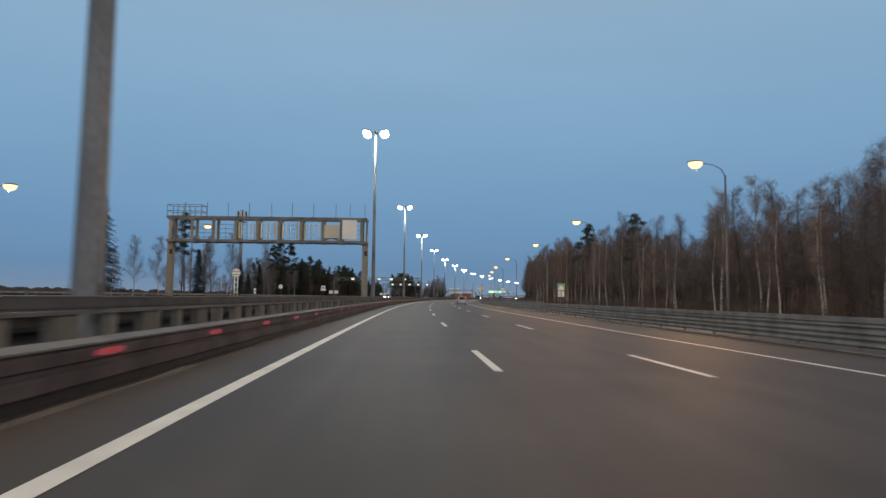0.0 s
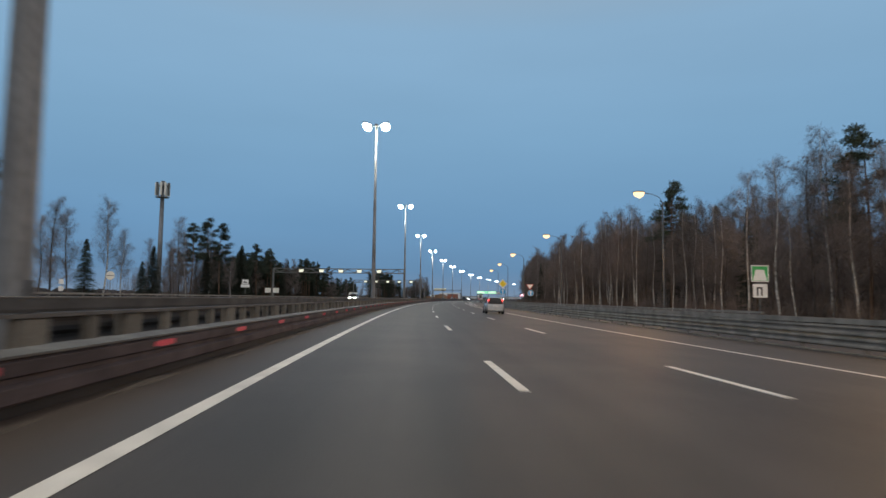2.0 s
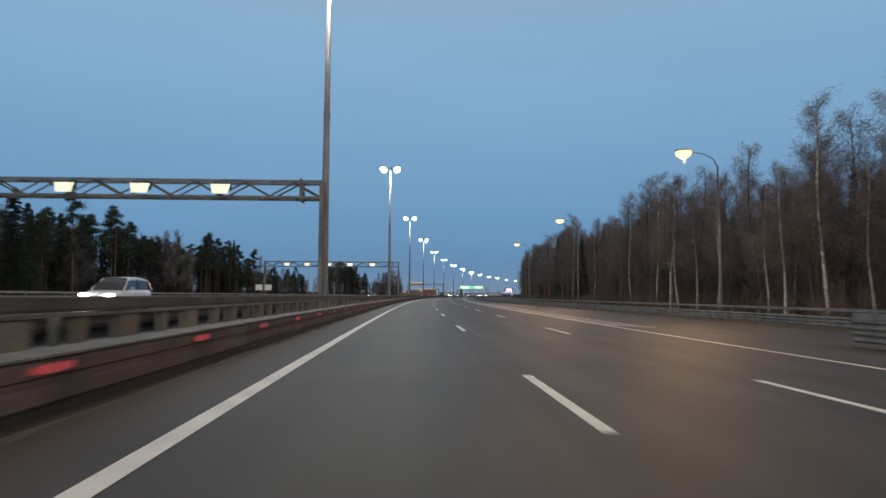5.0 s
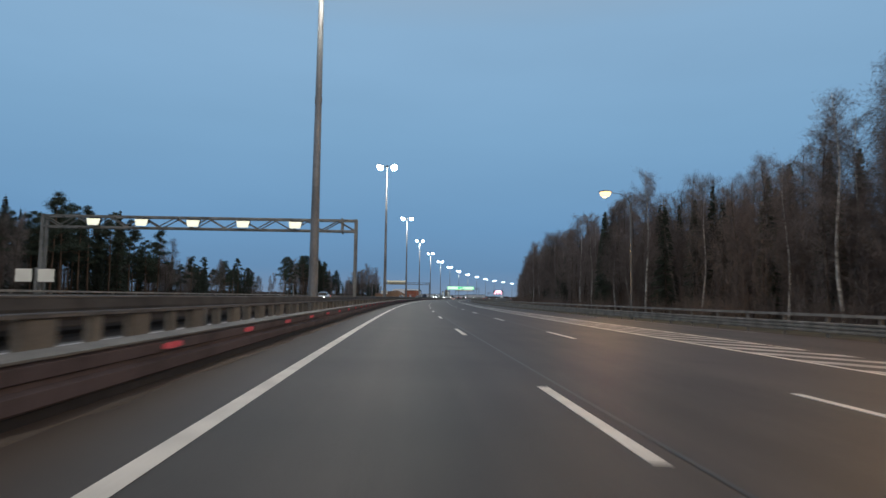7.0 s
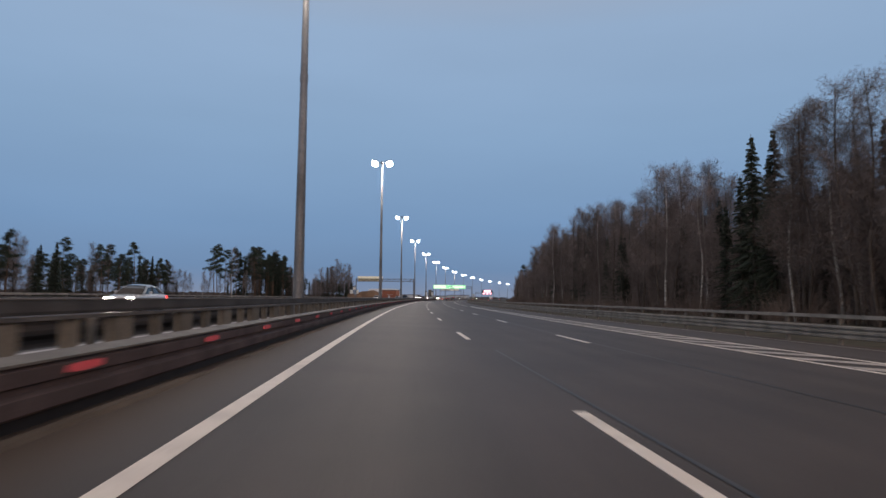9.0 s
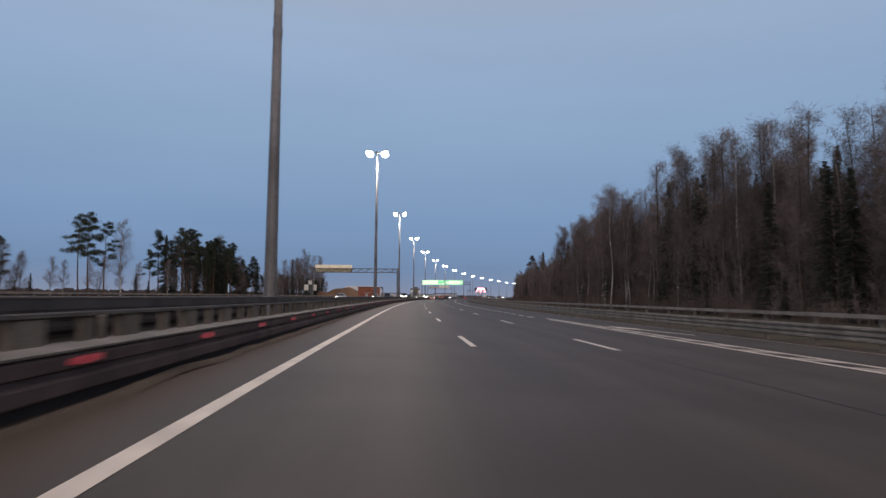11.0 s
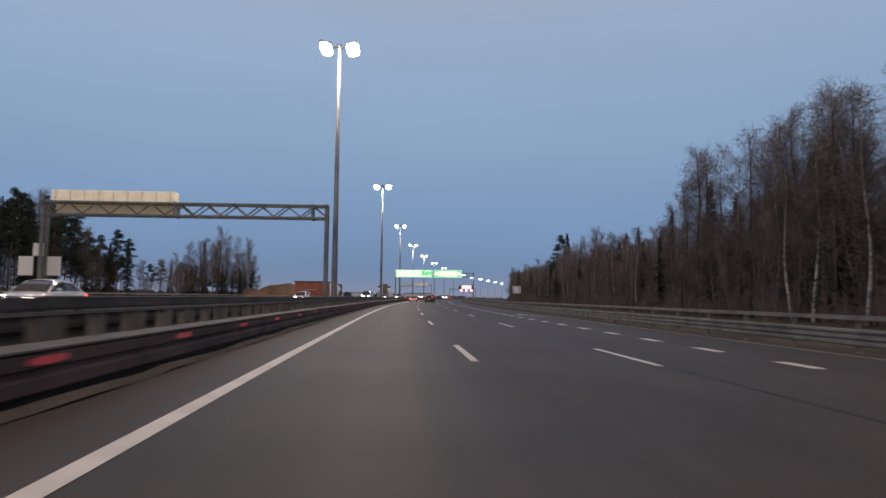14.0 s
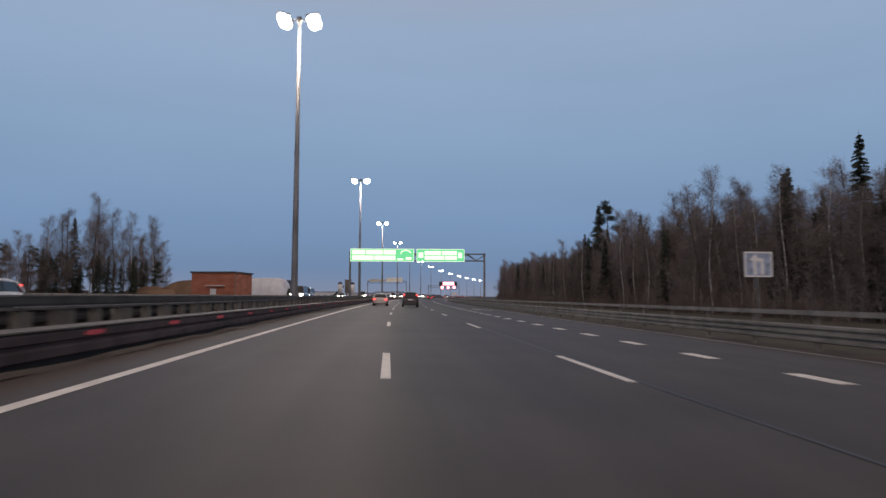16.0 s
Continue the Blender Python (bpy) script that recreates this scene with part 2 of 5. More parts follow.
def sweep(profile, s0, s1, step, u, base=None, closed=True):
    """A profile (across, up) carried along the road; u and base may be functions of chainage."""
    sh, rings = Shape(), []
    n = max(1, round((s1 - s0) / step))
    for i in range(n + 1):
        s = s0 + (s1 - s0) * i / n
        uu = u(s) if callable(u) else u
        z0 = base(s) if callable(base) else level(uu) if base is None else base
        rings.append([spot(s, uu + a, z0 + b) for a, b in profile])
    return sh.loft(rings, closed)


def smoothstep(a, b, x):
    t = max(0.0, min(1.0, (x - a) / (b - a)))
    return t * t * (3 - 2 * t)


# ---- ground and road ----
def ramp_rail(s):
    """Offset of the right-hand guard rail: a slip road joins and narrows to one more lane."""
    return float(np.interp(s, (226, 280, 304, 320, 345, 370, 400, 450, 500), (22.0, 21.9, 21.3, 20.0, 18.6, 17.5, 16.5, 15.9, 15.5)))


def asphalt_edge(s):
    return ramp_rail(s) - 0.5


def strip(name, us, mat, lift, s0=-220, s1=2600, step=6.0, parent=None, label=""):
    """A sheet along the road. us(s): the offsets across it, left to right."""
    sh, n = Shape(), round((s1 - s0) / step)
    rings = []
    for i in range(n + 1):
        s = s0 + (s1 - s0) * i / n
        rings.append([spot(s, u, z + lift) for u, z in us(s)])
    sh.loft(rings, closed=False, cap=False)
    me = sh.mesh(name, mat)
    uv = me.uv_layers.new(name="across_along")
    co = [(u, s0 + (s1 - s0) * i / n) for i in range(n + 1) for u, z in us(s0 + (s1 - s0) * i / n)]
    data = np.array([co[lp.vertex_index] for lp in me.loops], dtype=np.float32)
    uv.data.foreach_set("uv", data.ravel())
    return me


def ground_profile(s):
    e = asphalt_edge(s)
    return ((-220, -1.2), (-90, -0.5), (-45, 0.1), (-27, 0.45), (-22.4, 0.46), (-3.4, 0.0), (10, -0.30), (e - 0.2, level(e) - 0.06), (e + 1.6, level(e) - 0.08), (e + 5, level(e) - 0.6), (45, -1.0), (120, -1.0), (220, -1.2))


g_me = strip("ground", ground_profile, M_GROUND, 0.0, step=12.0)
g_bm = bmesh.new()
g_bm.from_mesh(g_me)
g_bm.faces.new([g_bm.verts.new(p) for p in ((-4500, -4500, -1.35), (4500, -4500, -1.35), (4500, 4700, -1.35), (-4500, 4700, -1.35))])
g_bm.to_mesh(g_me)
g_bm.free()
tagged(new("ground", g_me), "brown late-autumn grass verge and flat land", "ground", kind="structure")

road = tagged(new("road", strip("road", lambda s: [(u, level(u)) for u in (-21.6, -15, -9, -3.9, -1.4, 3.7, 7.4, 11, asphalt_edge(s))], M_ASPHALT, 0.0)),
              "grey worn asphalt motorway with two carriageways", "road", kind="structure")
part("gravel_shoulder", strip("gravel_shoulder", lambda s: [(asphalt_edge(s) + k, level(asphalt_edge(s) + k) - dz) for k, dz in ((0.004, 0.03), (1.7, 0.05))], M_GRAVEL, 0.0, s0=-100, s1=1400), M_GRAVEL, road, "gravel shoulder strip")
part("median_strip", strip("median_strip", lambda s: [(-3.9, level(-3.9) + 0.01), (-3.8, level(-3.8) + 0.10), (-1.56, level(-1.56) + 0.12), (-1.51, level(-1.51) + 0.10), (-1.50, level(-1.50) - 0.01)], M_SHADED_SOIL, 0.0, s0=-100, s1=1600), M_SHADED_SOIL, road, "raised median strip of soil, darkened as if shaded")


def line(name, s0, s1, u, w, mat, lift=0.006, step=4.0, parent=None):
    f = u if callable(u) else (lambda s: u)
    part(name, strip(name, lambda s: [(f(s) - w / 2, level(f(s) - w / 2)), (f(s) + w / 2, level(f(s) + w / 2))], mat, lift, s0, s1, step), mat, parent or road)


line("edge_line", -60, 1500, lambda s: 0.02 + 0.10 * smoothstep(415, 440, s) * (1 - smoothstep(530, 560, s)), 0.20, M_PAINT)
line("edge_line", -60, 452.4, 11.15, 0.18, M_PAINT)
line("edge_line", 236, 1500, lambda s: ramp_rail(s) - 1.1, 0.12, M_PAINT_OLD)
line("edge_line", -60, 1500, -4.9, 0.2, M_PAINT_OLD)
line("edge_line", -60, 1500, -19.6, 0.2, M_PAINT_OLD)


def gore(s):
    return 15.0 - 3.6 * (s - 236) / (462 - 236)


line("gore_line", 236, 455, gore, 0.18, M_PAINT)
# bitumen joint that runs beside the second row of dashes, and a second one past the fourth lane
line("joint", 300, 1200, 7.49, 0.07, M_SEAL, lift=0.005)
line("joint", 232, 360, 3.98, 0.06, M_SEAL, lift=0.005)

part("dirt_ridge", sweep([(-0.10, -0.03), (0.13, -0.03), (0.07, 0.018), (0.0, 0.034), (-0.07, 0.016)], -60, 760, 0.6, lambda s: -1.19 - 0.05 * smoothstep(380, 430, s) + 0.07 * noise.noise(Vector((s * 0.45, 3.1, 0))), base=lambda s: level(-1.2) - 0.012 + 0.05 * smoothstep(380, 430, s) + 0.05 * noise.noise(Vector((s * 0.8, 0.4, 0.7)))), M_GRAVEL, road, "low ridge of dried dirt along the guard rail")
part("kerb_strip", sweep([(-0.045, -0.02), (0.045, -0.02), (0.045, 0.05), (-0.045, 0.05)], -60, 230, 4.0, 14.92), M_CONCRETE, road, "thin pale concrete edging")

dash_me = Shape().add([(-0.075, 0, 0.008), (0.075, 0, 0.008), (0.075, 4, 0.008), (-0.075, 4, 0.008), (-0.075, 0, -0.004), (0.075, 0, -0.004), (0.075, 4, -0.004), (-0.075, 4, -0.004)],
                      ((0, 1, 2, 3), (4, 5, 1, 0), (5, 6, 2, 1), (6, 7, 3, 2), (7, 4, 0, 3))).mesh("lane_dash", M_PAINT)
wide_me = Shape().add([(-0.16, 0, 0.008), (0.16, 0, 0.008), (0.16, 1.3, 0.008), (-0.16, 1.3, 0.008), (-0.16, 0, -0.004), (0.16, 0, -0.004), (0.16, 1.3, -0.004), (-0.16, 1.3, -0.004)],
                      ((0, 1, 2, 3), (4, 5, 1, 0), (5, 6, 2, 1), (6, 7, 3, 2), (7, 4, 0, 3))).mesh("wide_dash", M_PAINT)
TILT = math.degrees(math.atan(FALL))
for u in (3.70, 7.37):
    for i in range(70):
        s = -20.3 + 16 * i
        part("lane_dash", dash_me, None, road, m=at(s, u, tilt=TILT))
for u in (-8.7, -12.4, -16.0):
    for i in range(40):
        part("lane_dash", dash_me, None, road, m=at(-20.3 + 16 * i + 5, u, tilt=TILT))
for i in range(90):
    part("wide_dash", wide_me, None, road, m=at(456.1 + 3.99 * i, 10.84, tilt=TILT))
# slanted merge arrows in the joining lane
for s in (436.5, 560.3, 640.0):
    pts = [(13.45, s), (13.62, s), (12.75, s + 4.6), (13.05, s + 4.6), (12.2, s + 7.2), (12.1, s + 4.6), (12.42, s + 4.6)]
    part("lane_arrow", Shape().add([spot(q, u, level(u) + 0.008) for u, q in pts], ((0, 1, 2, 6), (3, 4, 5, 6, 2))), M_PAINT, road)
# diagonal bars of the gore
for i in range(96):
    s = 241 + 2.25 * i
    a, b = 11.26, gore(s + 1) - 0.10
    if b - a < 0.2:
        continue
    run = (b - a) * 0.9
    c = [(a, s + run), (a, s + run + 0.95), (b, s + 0.95), (b, s)]
    part("gore_bar", Shape().add([spot(q, u, level(u) + 0.007) for u, q in c], ((3, 2, 1, 0),)), M_PAINT_OLD, road)


# ---- guard rails ----
def wave(z0, z1, d=0.085, back=0.0):
    """Section of a two-wave steel beam facing +x, with its folded back."""
    h = z1 - z0
    front = [(0.0, 0.0), (d * 0.55, 0.06), (d, 0.14), (d, 0.26), (d * 0.25, 0.42), (d * 0.25, 0.58), (d, 0.74), (d, 0.86), (d * 0.55, 0.94), (0.0, 1.0)]
    pts = [(a, z0 + b * h) for a, b in front]
    return pts + [(a - 0.012, z) for a, z in reversed(pts)]


def wave3(z0, z1, d=0.09):
    """Section of a three-wave steel beam facing +x."""
    h = z1 - z0
    front = [(0.0, 0.0), (d, 0.07), (d, 0.22), (d * 0.2, 0.30), (d * 0.2, 0.38), (d, 0.44), (d, 0.58), (d * 0.2, 0.64), (d * 0.2, 0.72), (d, 0.80), (d, 0.94), (0.0, 1.0)]
    pts = [(a, z0 + b * h) for a, b in front]
    return pts + [(a - 0.012, z) for a, z in reversed(pts)]


def mirror(profile):
    return [(-a, z) for a, z in reversed(profile)]


def post_mesh(name, h, w=0.10, d=0.14):
    return Shape().box(0, 0, h / 2 - 0.3, w, d, h + 0.6).box(0, 0, h - 0.02, w + 0.03, d + 0.02, 0.02).mesh(name, M_STEEL)


near = thing("guardrail", Matrix(), "grimy steel guard rail with red reflectors along the median", "guard rail")
NEAR_U = -1.39
NEAR_FACE = [(0.0, 0.115), (0.05, 0.12), (0.075, 0.145), (0.09, 0.275), (0.005, 0.305), (0.005, 0.35), (0.07, 0.38), (0.092, 0.505), (0.05, 0.535), (0.05, 0.55)]
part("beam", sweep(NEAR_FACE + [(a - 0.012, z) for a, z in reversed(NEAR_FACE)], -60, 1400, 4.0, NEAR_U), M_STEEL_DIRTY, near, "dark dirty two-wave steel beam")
part("rail_cap", sweep([(-0.16, 0.555), (0.0, 0.555), (0.105, 0.545), (0.105, 0.568), (-0.16, 0.60)], -60, 1400, 4.0, NEAR_U), M_RAIL_TOP, near, "pale cap along the beam's top")
# black strip put into the gap to stand for shade under the beam
part("skirt", sweep([(-0.02, -0.02), (0.0, -0.02), (0.0, 0.15), (-0.02, 0.15)], -60, 1400, 4.0, NEAR_U - 0.01), M_BLACK, near, "black strip standing for the shade under the beam")
near_post = post_mesh("post", 0.52)
refl = Shape().box(0.072, 0, 0.0, 0.02, 0.66, 0.03)
for k in (-0.27, -0.135, 0.0, 0.135, 0.27):
    refl.box(0.085, k, 0.004 if k else 0.0, 0.03, 0.095, 0.085 if abs(k) < 0.2 else 0.065)
refl = refl.mesh("reflector", M_REFLECTOR)
for i in range(200):
    s = 24.95 + 3.978 * i
    part("post", near_post, None, near, m=at(s - 1.1, NEAR_U - 0.12))
    part("reflector", refl, None, near, m=at(s, NEAR_U + 0.01, level(NEAR_U) + 0.447))

far = thing("median_barrier", Matrix(), "dark steel barrier beam on pale concrete blocks along the median", "barrier")
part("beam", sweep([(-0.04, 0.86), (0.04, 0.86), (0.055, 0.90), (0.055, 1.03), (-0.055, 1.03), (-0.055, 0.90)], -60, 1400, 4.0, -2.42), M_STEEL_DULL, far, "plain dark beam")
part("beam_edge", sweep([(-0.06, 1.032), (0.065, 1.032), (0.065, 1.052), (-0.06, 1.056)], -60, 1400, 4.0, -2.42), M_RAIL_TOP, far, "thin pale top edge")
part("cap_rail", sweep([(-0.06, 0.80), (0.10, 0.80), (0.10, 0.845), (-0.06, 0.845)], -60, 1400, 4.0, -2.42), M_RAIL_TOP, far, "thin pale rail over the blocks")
block = Shape().box(0, 0, 0.40, 0.14, 0.68, 0.80).mesh("block", M_CONCRETE, bevel=0.02)
slim = Shape().box(0, 0, 0.40, 0.12, 0.30, 0.80).mesh("block", M_CONCRETE, bevel=0.02)
far_rnd = random.Random(2)
for i in range(300):
    part("block", block if i % 2 else slim, None, far, m=at(32.0 + 1.36 * i + far_rnd.uniform(-0.08, 0.08), -2.42))
rest = Shape()
for i in range(300, 800):
    s_ = 32.0 + 1.36 * i
    rest.box(0, 0, 0.40, 0.14, 0.68 if i % 2 else 0.30, 0.80, at(s_, -2.42))
tagged(part("blocks_rest", rest, M_CONCRETE, far), kind="stuff")

right = thing("guardrail", Matrix(), "galvanised two-tier steel guard rail beside the gravel shoulder", "guard rail")
post_r = post_mesh("post", 1.0, 0.10, 0.12)
for a, b, f in ((-60, 232.5, lambda s: 15.35), (150, 1400, ramp_rail)):
    if b < 300:
        part("lower_beam", sweep(mirror(wave(0.15, 0.48)), a, b, 4.0, f), M_STEEL, right)
        part("middle_beam", sweep(mirror(wave(0.51, 0.84)), a, b, 4.0, f), M_STEEL, right)
    else:
        part("lower_beam", sweep(mirror(wave3(0.20, 0.69)), a, b, 4.0, f), M_STEEL, right, "three-wave steel beam")
    zt = (0.87, 1.03) if b < 300 else (0.95, 1.08)
    part("upper_beam", sweep([(-0.07, zt[0]), (0.05, zt[0]), (0.05, zt[1]), (-0.07, zt[1])], a, b, 4.0, f), M_STEEL, right)
    for i in range(int((min(b, 900) - a) / 3.0)):
        part("post", post_r, None, right, m=at(a + 3.0 * i + 1, f(a + 3.0 * i + 1) + 0.1))

inner = thing("guardrail", Matrix(), "steel guard rail behind the median barrier, coloured dark as if shaded", "guard rail")
part("beam", sweep(mirror(wave(0.26, 0.72)), -60, 1400, 4.0, -3.72), M_GAP_STEEL, inner)
post_i = post_mesh("post", 0.68)
for i in range(190):
    part("post", post_i, None, inner, m=at(40 + 4.0 * i, -3.60))

opp = thing("guardrail", Matrix(), "weathered steel guard rail on the far side of the opposite carriageway", "guard rail")
part("lower_beam", sweep(wave(0.20, 0.56), -60, 1400, 6.0, -21.0), M_STEEL_DULL, opp)
part("upper_beam", sweep([(-0.05, 0.66), (0.06, 0.66), (0.06, 0.80), (-0.05, 0.80)], -60, 1400, 6.0, -21.0), M_STEEL, opp)
post_o = post_mesh("post", 0.8)
for i in range(200):
    part("post", post_o, None, opp, m=at(40 + 4.0 * i, -21.12))


# ---- lighting masts on the median ----
def mast():
    ob = thing("lighting_mast", at(0, 0), "tall tapered grey lighting mast with two pairs of bright white floodlights", "lighting mast", "lighting masts along the median")
    part("pole", Shape().tube([(0, 0, -0.6), (0, 0, 0), (0, 0, 11.2), (0, 0, 20.95)], (0.25, 0.25, 0.17, 0.105), 16), M_MAST, ob, smooth=True)
    part("flange", Shape().tube([(0, 0, -0.2), (0, 0, 0.14)], 0.36, 16), M_MAST, ob)
    part("collar", Shape().tube([(0, 0, 11.0), (0, 0, 11.35)], 0.19, 16), M_MAST, ob)
    part("hatch_cover", Shape().box(0.245, 0, 1.0, 0.03, 0.18, 0.5), M_LAMP_BODY, ob)
    part("crossarm", Shape().tube([(-1.1, 0, 20.9), (1.1, 0, 20.9)], 0.05, 8).tube([(0, -0.5, 20.9), (0, 0.5, 20.9)], 0.05, 8).box(0, 0, 20.95, 0.34, 0.34, 0.3), M_LAMP_BODY, ob)
    for x in (-1.05, 1.05):
        for y in (-0.38, 0.38):
            m = pose(x, y, 20.85, 24 * (-1 if y > 0 else 1) * -1, 14 if x < 0 else -14, 0)
            m = m @ Matrix.Diagonal((1.25, 1.15, 1.2, 1))
            lamp = part("floodlight", Shape().loft([[(-0.42, -0.38, 0.02), (0.42, -0.38, 0.02), (0.42, 0.38, 0.02), (-0.42, 0.38, 0.02)],
                                                   [(-0.38, -0.34, 0.14), (0.38, -0.34, 0.14), (0.38, 0.34, 0.14), (-0.38, 0.34, 0.14)],
                                                   [(-0.12, -0.14, 0.24), (0.12, -0.14, 0.24), (0.12, 0.14, 0.24), (-0.12, 0.14, 0.24)]]), M_LAMP_BODY, ob, bevel=0.015, m=m)
            dome = [[(0.40 * math.cos(q) * math.cos(e) ** 0.7, 0.36 * math.sin(q) * math.cos(e) ** 0.7, -0.36 * math.sin(e)) for q in (2 * math.pi * j / 14 for j in range(14))] for e in (0, 0.35, 0.7, 1.05, 1.4)]
            part("lamp_glass", Shape().loft(dome), M_LED, lamp, "glowing white lamp glass", smooth=True)
    return ob


MASTS = [61.41 + 62.377 * k - {0: 1.7, 7: 0.6}.get(k, 0) for k in range(-1, 22)]
first_mast = mast()
first_mast.matrix_basis = at(MASTS[0], -3.07)
for s in MASTS[1:]:
    copy_thing(first_mast, at(s, -3.07))


def point_light(name, place, power, colour, radius):
    d = bpy.data.lights.new(name, "POINT")
    d.energy, d.color, d.shadow_soft_size = power, colour, radius
    d.use_soft_falloff = False
    ob = new(name, d)
    ob.location = place
    return ob


for s in MASTS[:14]:
    for x in (-1.05, 1.05):
        point_light("mast_light", spot(s, -3.07 + x, 20.2), 1600, (1.0, 0.845, 0.71), 0.2)


# ---- sodium street lamps ----
def street_lamp(side):
    ob = thing("street_lamp", at(0, 0), "slim grey street lamp with a glowing amber sodium head", "street lamp", "amber street lamps")
    x = -side
    part("pole", Shape().tube([(0, 0, -2.2), (0, 0, 0), (0, 0, 11.4)], (0.12, 0.11, 0.07), 12), M_POLE_UNLIT, ob, smooth=True)
    part("arm", Shape().tube([(0, 0, 11.3), (x * 0.3, 0, 11.9), (x * 1.0, 0, 12.25), (x * 2.1, 0, 12.4)], (0.05, 0.038, 0.032, 0.03), 8), M_POLE_UNLIT, ob, smooth=True)
    head = part("lamp_head", Shape().loft([[(x * a, w * math.cos(q), 12.42 + h * max(-0.25, math.sin(q))) for q in (2 * math.pi * j / 12 for j in range(12))]
                                           for a, w, h in ((1.80, 0.06, 0.06), (2.05, 0.28, 0.16), (2.60, 0.36, 0.18), (3.05, 0.16, 0.08))]), M_LAMP_BODY, ob, smooth=True)
    # extra plate, not part of a known lamp, blocks sodium light towards the pole
    part("back_shield", Shape().box(x * 2.36, 0, 11.79, 0.02, 0.08, 0.32), M_BLACK, head, "small dark plate added to keep lamplight off the pole")
    bowl = [[(x * 2.45 + 0.56 * math.cos(q) * math.cos(e) ** 0.8, 0.50 * math.sin(q) * math.cos(e) ** 0.8, 12.40 - 0.48 * math.sin(e)) for q in (2 * math.pi * j / 14 for j in range(14))] for e in (0, 0.4, 0.8, 1.2, 1.45)]
    part("lamp_glass", Shape().loft(bowl), M_SODIUM, head, "glowing amber lamp glass", smooth=True)
    return ob


lamps_r = [(59.5, 24.9, 0.8), (98.5, 25.0, 0.8), (138.3, 24.7, 0.75), (178.5, 24.8, 0.8), (217.8, 22.2, 0.3), (257.3, 21.0, 0), (298.0, 20.9, 0), (338.0, 20.3, 0)]
lamp_r, lamp_l = street_lamp(1), street_lamp(-1)
for i, (s, u, up) in enumerate(lamps_r):
    m = at(s, u + 2.45, level(u) - 0.45 + up)
    if i:
        copy_thing(lamp_r, m)
    else:
        lamp_r.matrix_basis = m
    point_light("sodium_light", spot(s, u - 0.02, level(u) + up + 11.40), 2800, (1.0, 0.53, 0.21), 0.03)
for i, (s, u) in enumerate(((151.5, -33.2), (107.0, -35.0))):
    m = at(s, u - 2.45, 0.1 - 1.5 * i)
    if i:
        copy_thing(lamp_l, m)
    else:
        lamp_l.matrix_basis = m
    point_light("sodium_light", spot(s, u + 0.02, 11.95 - 1.5 * i), 1800, (1.0, 0.53, 0.21), 0.03)


# ---- gantries and signs ----
M_PANEL_WHITE = material("white_sign_panel", (0.93, 0.92, 0.83), rough=0.5, dark=(0.86, 0.85, 0.76), scale=0.8, fine=12, bump=0.03)
M_PANEL_BEIGE = material("beige_cabinet_panel", (0.66, 0.61, 0.46), rough=0.6, dark=(0.57, 0.53, 0.40), scale=0.8, fine=12, bump=0.05)
M_PANEL_GREEN = material("lit_green_sign", (0.02, 0.42, 0.20), rough=0.4, dark=(0.015, 0.36, 0.17), scale=0.8, fine=20, bump=0.0, emit=(0.16, 0.80, 0.36), power=0.80)
M_SIGN_WRITING = material("lit_sign_writing", (0.85, 0.9, 0.8), rough=0.4, bump=0.0, emit=(0.80, 1.0, 0.74), power=1.15)
M_SIGN_WHITE = material("sign_white", (0.92, 0.93, 0.92), rough=0.35, dark=(0.85, 0.86, 0.85), bump=0.0)
M_SIGN_YELLOW = material("sign_yellow", (1.0, 0.76, 0.02), rough=0.35, dark=(0.85, 0.6, 0.02), bump=0.0)
M_SIGN_BLUE = material("sign_blue", (0.06, 0.38, 0.74), rough=0.35, dark=(0.05, 0.33, 0.68), bump=0.0)
M_SIGN_RED = material("sign_red", (0.75, 0.06, 0.05), rough=0.35, bump=0.0)
M_SIGN_GREEN = material("sign_green", (0.10, 0.50, 0.16), rough=0.35, dark=(0.08, 0.42, 0.13), bump=0.0)
M_SIGN_GREY = material("sign_grey_back", (0.30, 0.30, 0.30), rough=0.6, bump=0.03)
M_PANEL_GREYBLUE = material("sign_grey_blue", (0.46, 0.57, 0.76), rough=0.4, bump=0.0)
M_FLOOD = material("sign_flood_glass", (1.0, 0.96, 0.85), rough=0.3, bump=0.0, emit=(1.0, 0.92, 0.68), power=0.75)
M_VMS_RED = material("red_display", (0.4, 0.02, 0.05), rough=0.3, bump=0.0, emit=(1.0, 0.45, 0.55), power=5.0)
M_POST = material("weathered_beige_steel", (0.32, 0.30, 0.24), rough=0.7, metal=0.1, dark=(0.21, 0.195, 0.155), scale=0.7, fine=14, bump=0.06, stretch=(1, 1, 0.25))


def truss(ob, u0, u1, z0, z1, bay=1.3, depth=0.9, w=0.13):
    """Four chords with verticals and zigzag braces, square to the road."""
    for y in (-depth / 2, depth / 2):
        for z in (z0 + w / 2, z1 - w / 2):
            part("chord", Shape().box((u0 + u1) / 2, y, z, abs(u1 - u0), w, w), M_GANTRY, ob)
    n = max(2, round(abs(u1 - u0) / bay))
    for i in range(n):
        a, b = u0 + (u1 - u0) * i / n, u0 + (u1 - u0) * (i + 1) / n
        up = i % 2 == 0
        for y in (-depth / 2, depth / 2):
            part("brace", Shape().bar((a, y, z0 + w if up else z1 - w), (b, y, z1 - w if up else z0 + w), 0.07), M_GANTRY, ob)
        for z in (z0 + w / 2, z1 - w / 2):
            part("cross_tie", Shape().bar((b, -depth / 2, z), (b, depth / 2, z), 0.06), M_GANTRY, ob)


